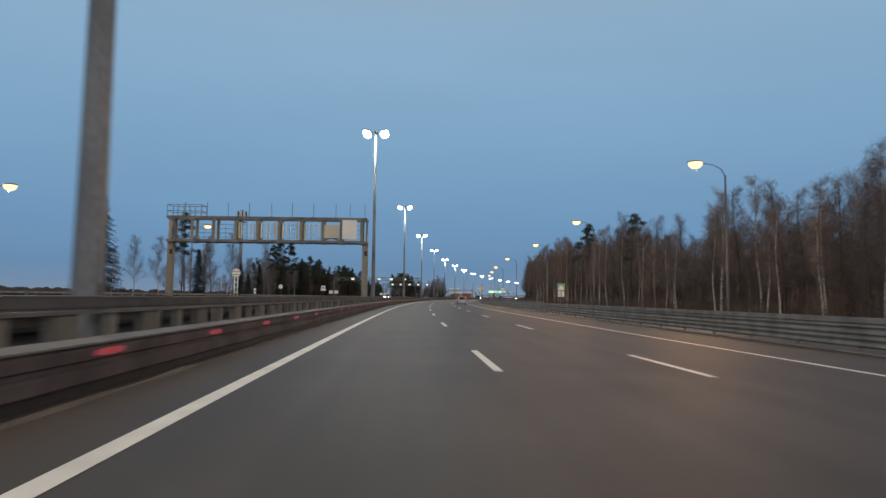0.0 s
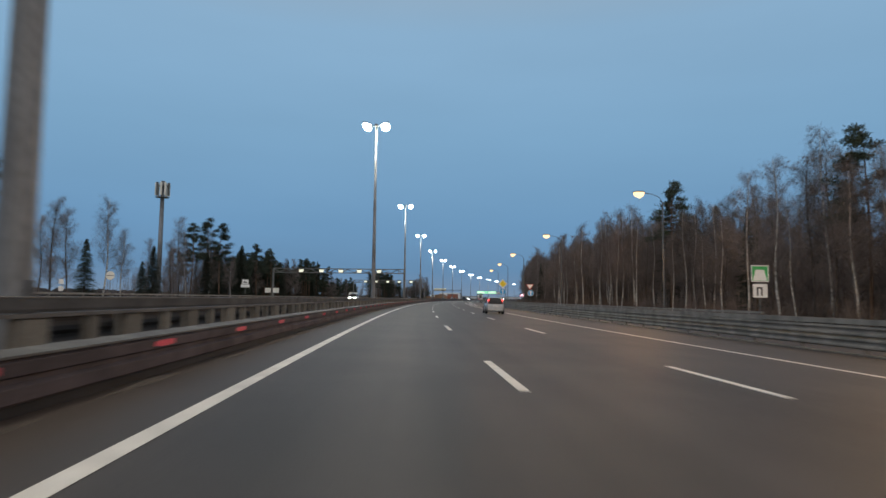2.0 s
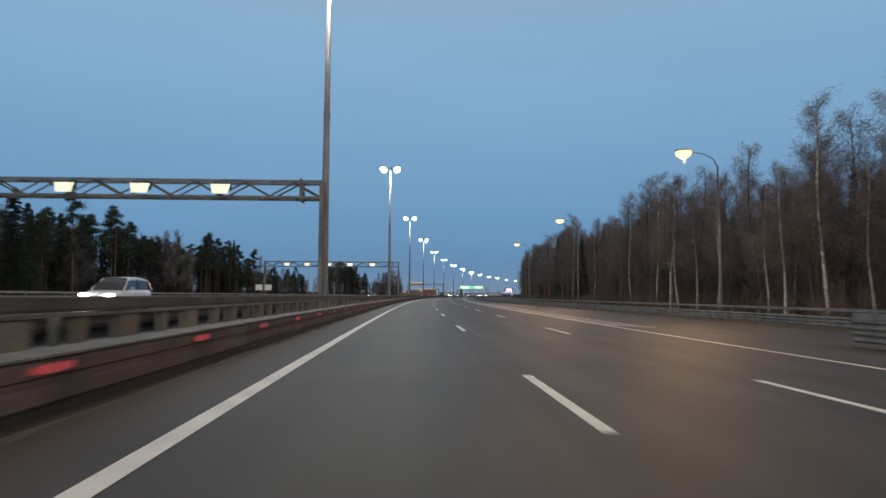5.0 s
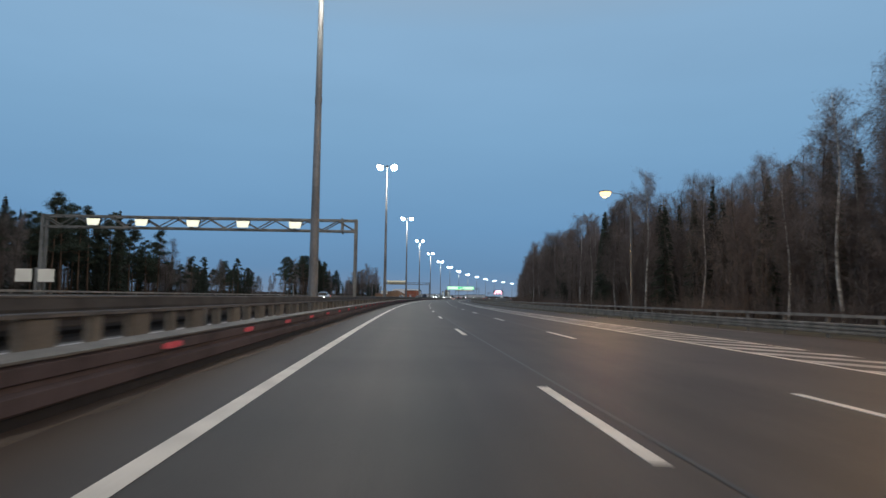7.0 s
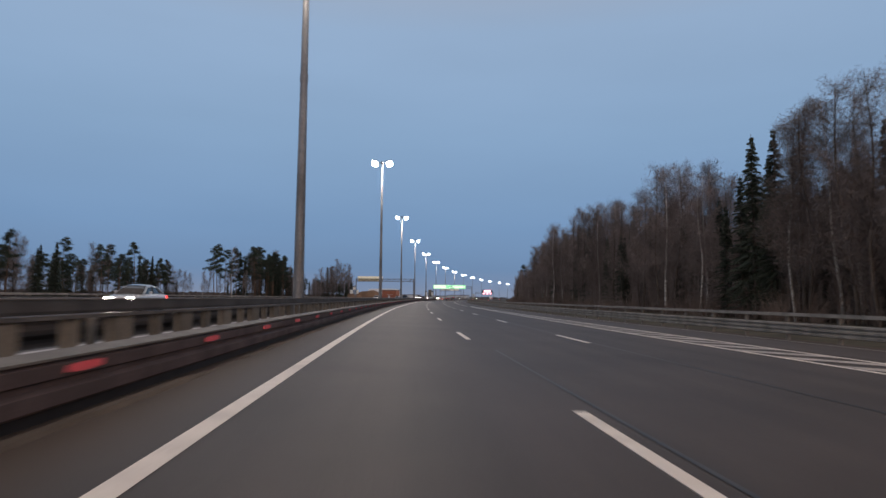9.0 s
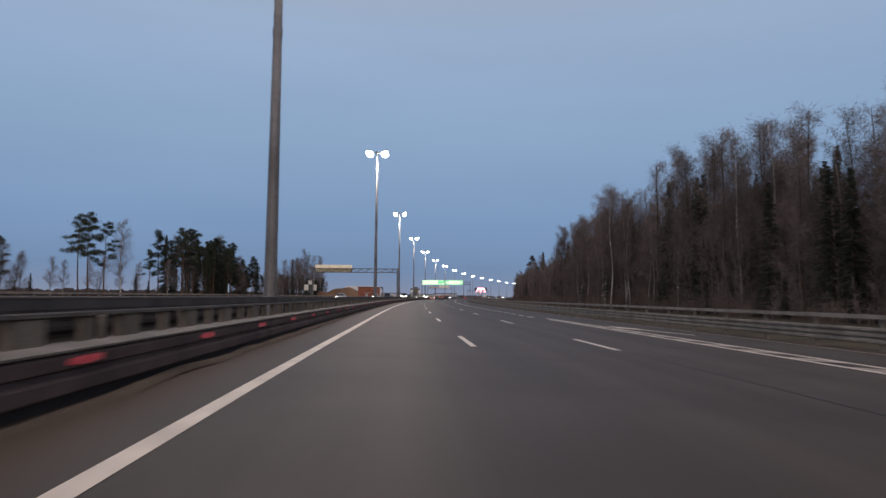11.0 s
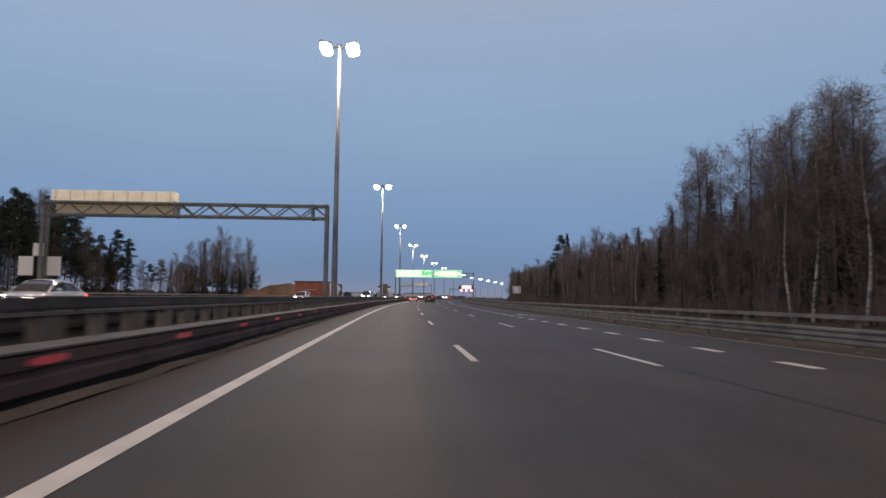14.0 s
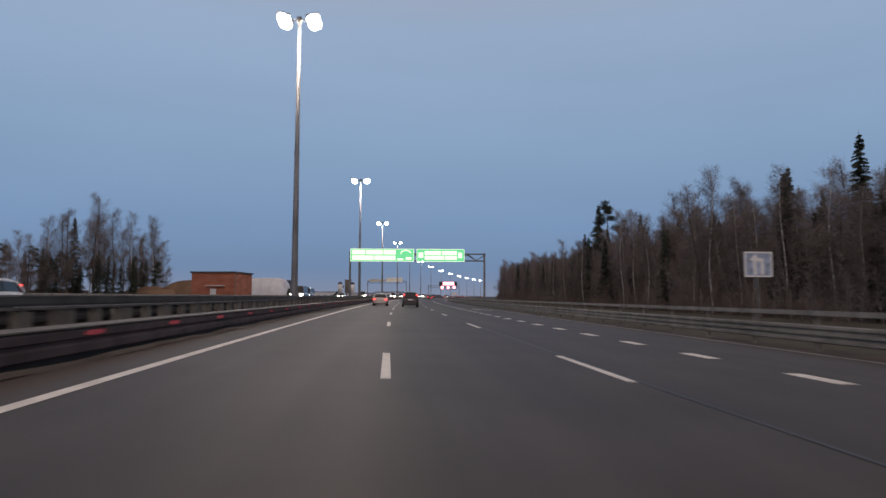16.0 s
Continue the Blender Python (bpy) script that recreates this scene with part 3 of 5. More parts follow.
def gantry_post(ob, u, z1, w=0.22, d=0.5, twin=True):
    z0 = level(u) - 0.5
    for y in ((-0.30, 0.30) if twin else (0,)):
        part("post", Shape().box(u, y, (z0 + z1) / 2, w, d if not twin else 0.18, z1 - z0), M_GANTRY, ob, bevel=0.02)
    part("base_plate", Shape().box(u, 0, level(u) + 0.03, w + 0.35, 1.3, 0.08), M_GANTRY, ob)


def plate(ob, name, u, z, w, h, y, mat, label="", t=0.06, frame_mat=None):
    p = part(name, Shape().box(u, y, z, w, t, h), mat, ob, label, bevel=0.012)
    if frame_mat:
        part("sign_frame", Shape().box(u, y - t / 2 - 0.012, z + h / 2 - 0.03, w, 0.02, 0.06).box(u, y - t / 2 - 0.012, z - h / 2 + 0.03, w, 0.02, 0.06)
             .box(u - w / 2 + 0.03, y - t / 2 - 0.012, z, 0.06, 0.02, h - 0.12).box(u + w / 2 - 0.03, y - t / 2 - 0.012, z, 0.06, 0.02, h - 0.12), frame_mat, p)
    return p


# old cabinet gantry over the opposite carriageway
g = thing("sign_gantry", at(114.5, 0, 0), "grey steel box gantry with cabinets and blank pale panels", "gantry")
for y in (-0.75, 0.75):
    for z in (6.75, 9.15):
        part("chord", Shape().box(-13.2, y, z, 20.6, 0.22, 0.26), M_GANTRY, g)
part("walkway", Shape().box(-13.2, 0, 6.70, 20.6, 1.46, 0.06), M_GANTRY, g, "dark grating walkway")
BAYS = (-3.5, -5.6, -7.53, -9.74, -12.0, -14.22, -16.45, -18.7, -20.9, -23.1)
for i, u in enumerate(BAYS):
    for y in (-0.75, 0.75):
        part("upright", Shape().box(u, y, 7.95, 0.28, 0.16, 2.2), M_POST, g)
    part("cross_tie", Shape().box(u, 0, 9.1, 0.14, 1.4, 0.12), M_GANTRY, g)
    part("gusset", Shape().add([(u - 0.32, -0.84, 9.03), (u + 0.32, -0.84, 9.03), (u, -0.84, 8.72), (u - 0.32, -0.80, 9.03), (u + 0.32, -0.80, 9.03), (u, -0.80, 8.72)], ((0, 2, 1), (3, 4, 5), (0, 1, 4, 3), (1, 2, 5, 4), (2, 0, 3, 5))), M_GANTRY, g)
    part("bracket", Shape().box(u, -0.2, 6.60, 0.55, 1.3, 0.10), M_GANTRY, g)
    if i < 9:
        v = BAYS[i + 1]
        part("floor_joist", Shape().box((u + v) / 2, 0, 6.63, 0.12, 1.4, 0.08), M_GANTRY, g)
        for z in (7.25, 7.7, 8.15, 8.6):
            part("hand_rail", Shape().tube([(u, 0.8, z), (v, 0.8, z)], 0.022, 6), M_GANTRY, g)
        for k in (0.33, 0.67):
            part("baluster", Shape().tube([(u + (v - u) * k, 0.8, 6.8), (u + (v - u) * k, 0.8, 8.6)], 0.018, 6), M_GANTRY, g)
for u in (-3.31, -4.88, -6.38, -8.73, -10.97, -13.15, -15.5, -17.7, -19.9, -22.2):
    part("antenna_rod", Shape().tube([(u, 0.6, 9.25), (u, 0.6, 10.9)], 0.03, 6), M_GANTRY, g)
plate(g, "panel", -4.72, 8.02, 1.46, 1.98, -0.95, M_PANEL_WHITE, "blank white panel", 0.25)
plate(g, "panel", -6.55, 7.80, 1.50, 1.38, -0.93, M_PANEL_BEIGE, "blank beige panel", 0.2)
for k in (-1, 1):
    part("panel_stay", Shape().bar((-6.55 + 0.05 * k, -0.86, 7.12), (-6.55 + 0.85 * k, -0.86, 6.9), 0.09), M_GANTRY, g)
# four bays with narrow cream strips in front of the railing, the rest open
for a, b, strips in ((-7.53, -9.74, ((0.20, 0.10), (0.42, 0.07), (0.62, 0.07), (0.82, 0.16))), (-9.74, -12.0, ((0.19, 0.20), (0.50, 0.06), (0.68, 0.07), (0.83, 0.12))),
                     (-12.0, -14.22, ((0.20, 0.26), (0.44, 0.12), (0.60, 0.06), (0.82, 0.14))), (-14.22, -16.45, ((0.20, 0.14), (0.40, 0.08), (0.74, 0.10), (0.85, 0.16)))):
    for k, w in strips:
        part("upright_strip", Shape().box(a + (b - a) * k, -0.66, 7.88, w, 0.10, 1.62), M_PANEL_WHITE if w < 0.15 else M_PANEL_BEIGE, g, "narrow cream upright strip", bevel=0.01)
    part("cabinet", Shape().box(a + (b - a) * 0.93, -0.30, 7.8, 0.26, 0.6, 1.7), M_POST, g, "slim olive cabinet", bevel=0.02)
# handrail cage on the far end
for u in (-20.0, -21.2, -22.4, -23.5):
    for y in (-0.75, 0.75):
        part("cage_post", Shape().tube([(u, y, 9.2), (u, y, 10.45)], 0.035, 6), M_GANTRY, g)
for z in (9.8, 10.45):
    for y in (-0.75, 0.75):
        part("cage_rail", Shape().tube([(-20.0, y, z), (-23.5, y, z)], 0.03, 6), M_GANTRY, g)
    for u in (-20.0, -23.5):
        part("cage_rail", Shape().tube([(u, -0.75, z), (u, 0.75, z)], 0.03, 6), M_GANTRY, g)
for u in (-3.15, -23.25):
    part("post", Shape().box(u, 0, 3.1, 0.58, 0.62, 7.4), M_POST, g, "pale square steel post", bevel=0.04)
    part("base_plate", Shape().box(u, 0, level(u) + 0.05, 1.0, 1.0, 0.12), M_MAST, g)
    part("side_frame", Shape().box(u + 0.15, 0, 7.95, 0.10, 1.5, 2.5), M_GANTRY, g)
    part("hatch", Shape().box(u + 0.10, -0.32, 5.6, 0.26, 0.06, 0.5), M_BLACK, g, "dark hatch cover")


def light_gantry(s, u0, u1, lamps, label):
    ob = thing("sign_gantry", at(s, 0, 0), label, "gantry")
    truss(ob, u0, u1, 6.3, 7.3)
    gantry_post(ob, u0 + 0.1, 7.35)
    gantry_post(ob, u1, 7.3)
    part("side_frame", Shape().box(u0 - 1.0, 0, 6.8, 0.12, 1.0, 1.2), M_GANTRY, ob)
    for u in lamps:
        box = part("signal_lamp", Shape().loft([[(u - 0.5, -0.55, 6.72), (u + 0.5, -0.55, 6.72), (u + 0.5, -0.55, 7.12), (u - 0.5, -0.55, 7.12)],
                                               [(u - 0.3, -0.9, 6.45), (u + 0.3, -0.9, 6.45), (u + 0.45, -0.8, 6.92), (u - 0.45, -0.8, 6.92)]]), M_BLACK, ob)
        part("lamp_glass", Shape().add([(u - 0.40, -0.93, 6.46), (u + 0.40, -0.93, 6.46), (u + 0.52, -0.84, 6.98), (u - 0.52, -0.84, 6.98), (u - 0.40, -0.915, 6.455), (u + 0.40, -0.915, 6.455), (u + 0.52, -0.825, 6.975), (u - 0.52, -0.825, 6.975)],
                                       ((0, 1, 2, 3), (7, 6, 5, 4), (0, 4, 5, 1), (1, 5, 6, 2), (2, 6, 7, 3), (3, 7, 4, 0))), M_FLOOD, box, "glowing warm white glass")
        part("bracket", Shape().bar((u, -0.45, 7.2), (u, -0.8, 6.9), 0.05), M_GANTRY, ob)
    return ob


def board_pair(s, u, z, w=1.25, h=1.0, gap=0.85, third=False):
    ob = thing("notice_board", at(s, 0, 0), "three blank white boards on a grey post by the road" if third else "pair of blank white boards on a grey post by the road", "sign")
    part("post", Shape().box(u, 0, (z + level(u)) / 2, 0.16, 0.16, z - level(u) + 1.2), M_GANTRY, ob)
    for d in (-gap, gap):
        plate(ob, "board", u + d, z, w, h, -0.13, M_PANEL_WHITE)
    if third:
        part("post", Shape().box(u, 0, z + 1.1, 0.14, 0.14, 1.4), M_GANTRY, ob)
        plate(ob, "board", u, z + 1.16, w, 0.9, -0.13, M_PANEL_WHITE)


light_gantry(248.0, -3.25, -31.0, (-8.4, -12.6, -16.5, -20.6, -24.9), "lattice steel gantry with five glowing lamps over the opposite carriageway")
light_gantry(329.5, -2.85, -27.4, (-7.5, -11.6, -15.5, -19.5, -23.2), "lattice steel gantry with five lit lamps beyond the first one")
board_pair(247.0, -30.9, 2.5)
board_pair(328.6, -27.3, 2.45)
board_pair(557.3, -23.4, 3.1, 1.0, 1.35, 0.95, True)
M_LIGHTBOX = material("lit_cream_panel", (0.72, 0.68, 0.56), rough=0.6, dark=(0.55, 0.51, 0.41), scale=1.2, fine=5, bump=0.05, emit=(0.9, 0.80, 0.60), power=0.28)
g = thing("sign_gantry", at(556.3, 0, 0), "lattice steel gantry carrying a wide lit cream panel", "gantry")
truss(g, -3.15, -22.8, 6.6, 7.6, bay=0.95)
gantry_post(g, -3.2, 7.65, w=0.24)
gantry_post(g, -22.7, 7.6)
part("side_frame", Shape().box(-4.2, 0, 7.1, 0.12, 1.0, 1.1), M_GANTRY, g)
part("side_frame", Shape().box(-13.75, 0, 7.1, 0.12, 1.0, 1.1), M_GANTRY, g)
box = part("sign_back", Shape().box(-17.95, 0, 7.98, 8.4, 0.9, 0.76), M_LIGHTBOX, g, "wide lit cream box on the lattice", bevel=0.05)
part("sign_back", Shape().box(-17.95, 0.30, 7.10, 8.4, 0.08, 0.72), M_PANEL_BEIGE, g, "beige boarding behind the lattice", bevel=0.02)
for i in range(9):
    part("stiffener", Shape().box(-14.05 - i * 0.97, -0.47, 7.98, 0.05, 0.04, 0.70), M_PANEL_BEIGE, box)

g = thing("sign_gantry", at(671.0, 0, 0), "lattice steel gantry with two lit green direction signs", "gantry")
truss(g, -3.2, 16.7, 6.3, 7.45)
gantry_post(g, -3.3, 7.6)
gantry_post(g, 16.6, 7.5)
for a, b in ((-3.2, 6.1), (6.48, 13.55)):
    sign = plate(g, "direction_sign", (a + b) / 2, 7.13, b - a, 1.86, -0.7, M_PANEL_GREEN, "glowing green direction sign with unreadable writing", 0.1, M_SIGN_WRITING)
    y = -0.762
    bars = ((0.03, 0.55, 0.20, 0.34), (0.245, 0.55, 0.26, 0.34), (0.52, 0.55, 0.19, 0.34), (0.03, 0.12, 0.33, 0.34), (0.375, 0.12, 0.33, 0.34), (0.74, 0.10, 0.09, 0.14), (0.87, 0.14, 0.09, 0.20)) if a < 0 else \
        ((0.04, 0.30, 0.10, 0.42), (0.17, 0.54, 0.34, 0.30), (0.53, 0.54, 0.31, 0.30), (0.17, 0.16, 0.40, 0.30), (0.59, 0.16, 0.25, 0.30), (0.87, 0.30, 0.08, 0.42))
    for fx, fz, fw, fh in bars:
        part("writing_bar", Shape().box(a + (b - a) * (fx + fw / 2), y, 6.20 + 1.86 * (fz + fh / 2), (b - a) * fw, 0.012, 1.86 * fh), M_SIGN_WRITING, sign)
    if a < 0:
        ring = [(4.9 + 0.75 * math.cos(q), y, 7.3 + 0.55 * math.sin(q)) for q in (math.pi * (0.1 + 0.9 * j / 8) for j in range(9))]
        part("arrow", Shape().tube(ring, 0.09, 6), M_SIGN_WRITING, sign)

g = thing("sign_gantry", at(856.0, 0, 0), "distant steel gantry with a pale sign over the opposite carriageway", "gantry")
truss(g, -3.3, -20.5, 6.9, 7.9, bay=2.0)
gantry_post(g, -3.2, 8.0)
gantry_post(g, -20.4, 8.0)
plate(g, "sign_back", -8.6, 8.35, 7.4, 1.9, -0.6, M_PANEL_WHITE, "pale blank back of a sign")
plate(g, "sign_back", -16.2, 8.1, 7.0, 1.0, -0.6, M_PANEL_BEIGE)
g = thing("sign_gantry", at(905.0, 0, 0), "distant steel gantry with red glowing lane displays", "gantry")
truss(g, 3.6, 19.8, 5.6, 6.8, bay=2.0)
gantry_post(g, 3.6, 7.0)
gantry_post(g, 19.7, 7.0)
disp = part("display", Shape().box(14.0, -0.7, 7.6, 9.4, 0.3, 2.1), M_BLACK, g, "dark display housing")
part("display_face", Shape().box(14.2, -0.88, 7.7, 5.6, 0.04, 1.5), M_VMS_RED, disp)
for u in (10.9, 14.0, 17.1):
    lane = part("lane_signal", Shape().box(u, -0.7, 5.7, 2.2, 0.3, 2.0), M_BLACK, g)
    ringpts = [(u + 0.6 * math.cos(q), -0.9, 5.7 + 0.6 * math.sin(q)) for q in (2 * math.pi * j / 16 for j in range(17))]
    part("limit_ring", Shape().tube(ringpts, 0.2, 6), M_VMS_RED, lane)


def sign_post(s, u, z_top, name, label, r=0.04):
    ob = thing(name, at(s, u, 0), label, "sign")
    z0 = level(u) - 0.5
    part("post", Shape().tube([(0, 0.05, z0), (0, 0.05, z_top)], r, 8), M_GANTRY, ob)
    return ob


def polygon(pts, y, t=0.02):
    n = len(pts)
    v = [(x, y, z) for x, z in pts] + [(x, y + t, z) for x, z in pts]
    return Shape().add(v, [tuple(range(n)), tuple(range(2 * n - 1, n - 1, -1))] + [(i, i + n, (i + 1) % n + n, (i + 1) % n) for i in range(n)])


def rounded(x, z, r, n=24, a0=0.0, turn=1.0):
    return [(x + r * math.cos(a0 + turn * 2 * math.pi * j / n), z + r * math.sin(a0 + turn * 2 * math.pi * j / n)) for j in range(n)]


def ahead_disc(ob, x, z, r):
    d = part("ahead_sign", polygon(rounded(x, z, r), -0.04), M_SIGN_WHITE, ob, "blue round sign with a white arrow")
    part("disc_face", polygon(rounded(x, z, r * 0.93), -0.048, 0.006), M_SIGN_BLUE, d)
    part("arrow", polygon([(x - r * 0.13, z - r * 0.7), (x + r * 0.13, z - r * 0.7), (x + r * 0.13, z + r * 0.2), (x + r * 0.42, z + r * 0.2), (x, z + r * 0.75), (x - r * 0.42, z + r * 0.2), (x - r * 0.13, z + r * 0.2)], -0.055, 0.006), M_SIGN_WHITE, d)


ob = sign_post(217.0, 14.95 + 0.5, 4.2, "priority_sign", "yellow diamond priority sign over a blue arrow disc")
dm = part("diamond_sign", polygon(rounded(-0.5, 3.68, 0.75, 4), -0.04), M_SIGN_WHITE, ob, "yellow diamond with a white border")
part("diamond_face", polygon(rounded(-0.5, 3.68, 0.58, 4), -0.05, 0.006), M_SIGN_YELLOW, dm)
ahead_disc(ob, -0.5, 2.42, 0.53)
part("post", Shape().tube([(-0.78, 0.05, level(15) - 0.5), (-0.78, 0.05, 3.9)], 0.04, 8), M_GANTRY, ob)
part("bracket", Shape().box(-0.25, 0.02, 3.68, 0.55, 0.03, 0.05).box(-0.25, 0.02, 2.42, 0.55, 0.03, 0.05), M_GANTRY, ob)
ob = sign_post(236.6, 22.25, 4.1, "give_way_sign", "white and red give-way triangle over a blue arrow disc")
tr_ = part("triangle_sign", polygon([(-0.15, 3.02), (0.62, 4.14), (-0.92, 4.14)], -0.04), M_SIGN_RED, ob)
part("triangle_face", polygon([(-0.15, 3.20), (0.47, 4.06), (-0.77, 4.06)], -0.05, 0.006), M_SIGN_WHITE, tr_)
ahead_disc(ob, 0, 2.44, 0.6)

ob = sign_post(158.2, 26.3, 3.8, "roadside_sign", "green and white roadside sign on a post")
plate(ob, "sign_plate", 0, 3.15, 1.25, 1.15, -0.02, M_SIGN_GREEN, "green upper plate", 0.03, M_SIGN_WHITE)
low = plate(ob, "sign_plate", 0, 1.95, 1.05, 0.95, -0.02, M_SIGN_WHITE, "white lower plate with dark bars", 0.03)
part("pictogram", polygon([(-0.50, 2.66), (0.50, 2.66), (0.30, 3.42), (-0.30, 3.42)], -0.05, 0.006), M_SIGN_WHITE, ob)
part("writing_bar", Shape().box(0.1, -0.042, 1.9, 0.10, 0.01, 0.6).box(-0.2, -0.042, 1.9, 0.10, 0.01, 0.6).box(-0.05, -0.042, 2.15, 0.3, 0.01, 0.1), M_BLACK, low)

ob = sign_post(601.6, 17.95, 2.85, "roadside_sign", "square grey-blue sign with a white border and white strokes")
face = plate(ob, "sign_plate", 0, 2.36, 1.12, 0.98, -0.02, M_PANEL_GREYBLUE, "grey-blue plate with white strokes", 0.04, M_SIGN_WHITE)
for x, h in ((-0.13, 0.60), (0.16, 0.52)):
    part("writing_bar", Shape().box(x, -0.048, 1.97 + h / 2, 0.13, 0.012, h), M_SIGN_WHITE, face)
part("writing_bar", Shape().box(0.0, -0.049, 2.54, 0.44, 0.012, 0.12), M_SIGN_WHITE, face)
part("arrow", polygon([(-0.36, 2.52), (0.10, 2.52), (-0.13, 2.76)], -0.056, 0.012), M_SIGN_WHITE, face)

ob = sign_post(905.0, 17.2, 3.3, "roadside_sign", "white roadside sign on a grey post")
plate(ob, "sign_plate", 0, 2.4, 2.6, 1.8, -0.02, M_SIGN_WHITE, "", 0.03)
ob = sign_post(221.8, -28.5, 4.0, "roadside_sign", "white sign over a wider white plate on a grey post")
upper = plate(ob, "sign_plate", 0, 3.64, 1.1, 0.76, -0.02, M_SIGN_WHITE, "white plate with a grey figure", 0.03)
part("pictogram", Shape().box(0.0, -0.04, 3.50, 0.62, 0.012, 0.20).box(-0.12, -0.04, 3.68, 0.30, 0.012, 0.16), M_SIGN_GREY, upper)
plate(ob, "sign_plate", 0, 2.93, 1.5, 0.50, -0.02, M_SIGN_WHITE, "wide white lower plate", 0.03)
ob = sign_post(176.0, -27.4, 3.3, "round_sign", "small pale round sign back on a thin post")
part("disc", polygon(rounded(0, 3.0, 0.42), -0.03, 0.03), M_PANEL_WHITE, ob, "pale round plate")
part("stiffener", Shape().box(0, -0.045, 3.0, 0.74, 0.03, 0.06), M_SIGN_GREY, ob)
ob = sign_post(178.2, -33.3, 2.7, "marker_sign", "narrow white marker sign on a thin post")
plate(ob, "sign_plate", 0, 2.40, 0.45, 0.5, -0.02, M_SIGN_WHITE, "", 0.03)
plate(ob, "sign_plate", 0, 1.72, 0.45, 0.5, -0.02, M_SIGN_WHITE, "", 0.03)

# round sign for the opposite carriageway, seen from behind
ob = thing("round_sign", at(135.2, -22.9, 0.35), "pale round sign back on two white posts beyond the opposite carriageway", "sign")
for x in (-0.22, 0.22):
    part("post", Shape().tube([(x, 0, 0.1), (x, 0, 4.1)], 0.075, 8), M_SIGN_WHITE, ob, smooth=True)
for z in (1.2, 1.9, 2.6, 3.3):
    part("cross_bar", Shape().box(0, -0.02, z, 0.40, 0.05, 0.10), M_SIGN_WHITE, ob)
part("disc", polygon(rounded(0, 3.85, 0.62), -0.11, 0.03), M_PANEL_WHITE, ob, "pale round plate")
part("rim", Shape().tube([(0.62 * math.cos(q), -0.1, 3.85 + 0.62 * math.sin(q)) for q in (2 * math.pi * j / 24 for j in range(25))], 0.03, 6), M_SIGN_GREY, ob)
part("stiffener", Shape().box(0, -0.14, 3.62, 1.05, 0.05, 0.07).box(0, -0.14, 4.08, 1.05, 0.05, 0.07), M_SIGN_GREY, ob)

# phone mast in the wood
ob = thing("phone_mast", at(311.6, -86.8, -1.0), "slim steel phone mast with panel antennas above pines", "phone mast")
part("pole", Shape().tube([(0, 0, 0), (0, 0, 39.0)], (0.80, 0.60), 12), M_MAST, ob, smooth=True)
for z, r in ((33.6, 2.1), (37.3, 2.0)):
    part("platform", Shape().tube([(0, 0, z), (0, 0, z + 0.12)], r, 16), M_GANTRY, ob)
for j in range(9):
    a = 2 * math.pi * j / 9
    part("antenna", Shape().box(1.95 * math.cos(a), 1.95 * math.sin(a), 36.3, 0.55, 0.55, 4.2), M_PANEL_WHITE if j % 3 else M_GANTRY, ob, bevel=0.04)

# ---- buildings beyond the opposite carriageway ----
M_BRICK = material("red_brick", (0.42, 0.155, 0.095), rough=0.9, dark=(0.30, 0.105, 0.066), scale=0.5, fine=7, bump=0.25, stretch=(1, 1, 2.5))
M_ROOF = material("dark_roof_felt", (0.09, 0.085, 0.085), rough=0.9, scale=0.6, fine=10, bump=0.15)
M_SHEET = material("white_sheet_metal", (0.72, 0.73, 0.74), rough=0.5, dark=(0.58, 0.59, 0.60), scale=0.4, fine=8, bump=0.05)
M_SAND = material("brown_sand", (0.25, 0.155, 0.095), rough=1.0, dark=(0.15, 0.095, 0.06), scale=0.15, fine=3, bump=0.5)
ob = thing("brick_building", at(694.0, -30.4, 0.2, turn=-5), "small red brick building with a flat dark roof", "building")
part("wall", Shape().box(0, 4.6, 2.35, 7.9, 9.2, 5.5), M_BRICK, ob)
part("roof", Shape().box(0, 4.6, 5.22, 8.4, 9.7, 0.24), M_ROOF, ob, "flat dark roof slab")
part("door", Shape().box(0.1, -0.03, 1.1, 1.1, 0.1, 2.2), M_SHEET, ob, "pale steel door")
part("canopy", Shape().box(0.6, -0.35, 2.75, 3.4, 0.75, 0.12), M_SHEET, ob, "thin pale canopy")
for z in (1.7, 3.5):
    part("brick_band", Shape().box(0, -0.03, z, 7.94, 0.06, 0.12), M_BRICK, ob)
part("downpipe", Shape().tube([(4.02, 0.4, 0.0), (4.02, 0.4, 5.0)], 0.06, 8), M_GANTRY, ob)
ob = thing("hangar", at(810, -57.6, -0.6), "white rounded tent hangar behind the brick building", "building")
N = 16
arch = [(7.0 * math.cos(math.pi * j / N), 8.6 * math.sin(math.pi * j / N) ** 0.75) for j in range(N + 1)]
ends = ((-13.0, 0.80), (-12.2, 0.95), (-10.0, 1.0), (8.5, 1.0), (10.8, 0.95), (12.0, 0.80), (12.6, 0.55))
part("shell", Shape().loft([[(x, 7 + a * k, b * k) for a, b in arch] for x, k in ends], closed=False, cap=False), M_SHEET, ob, smooth=True)
for i in range(8):
    part("rib", Shape().tube([(-10.0 + 2.6 * i, 7 + a * 1.006, b * 1.006) for a, b in arch], 0.09, 5), M_SHEET, ob)


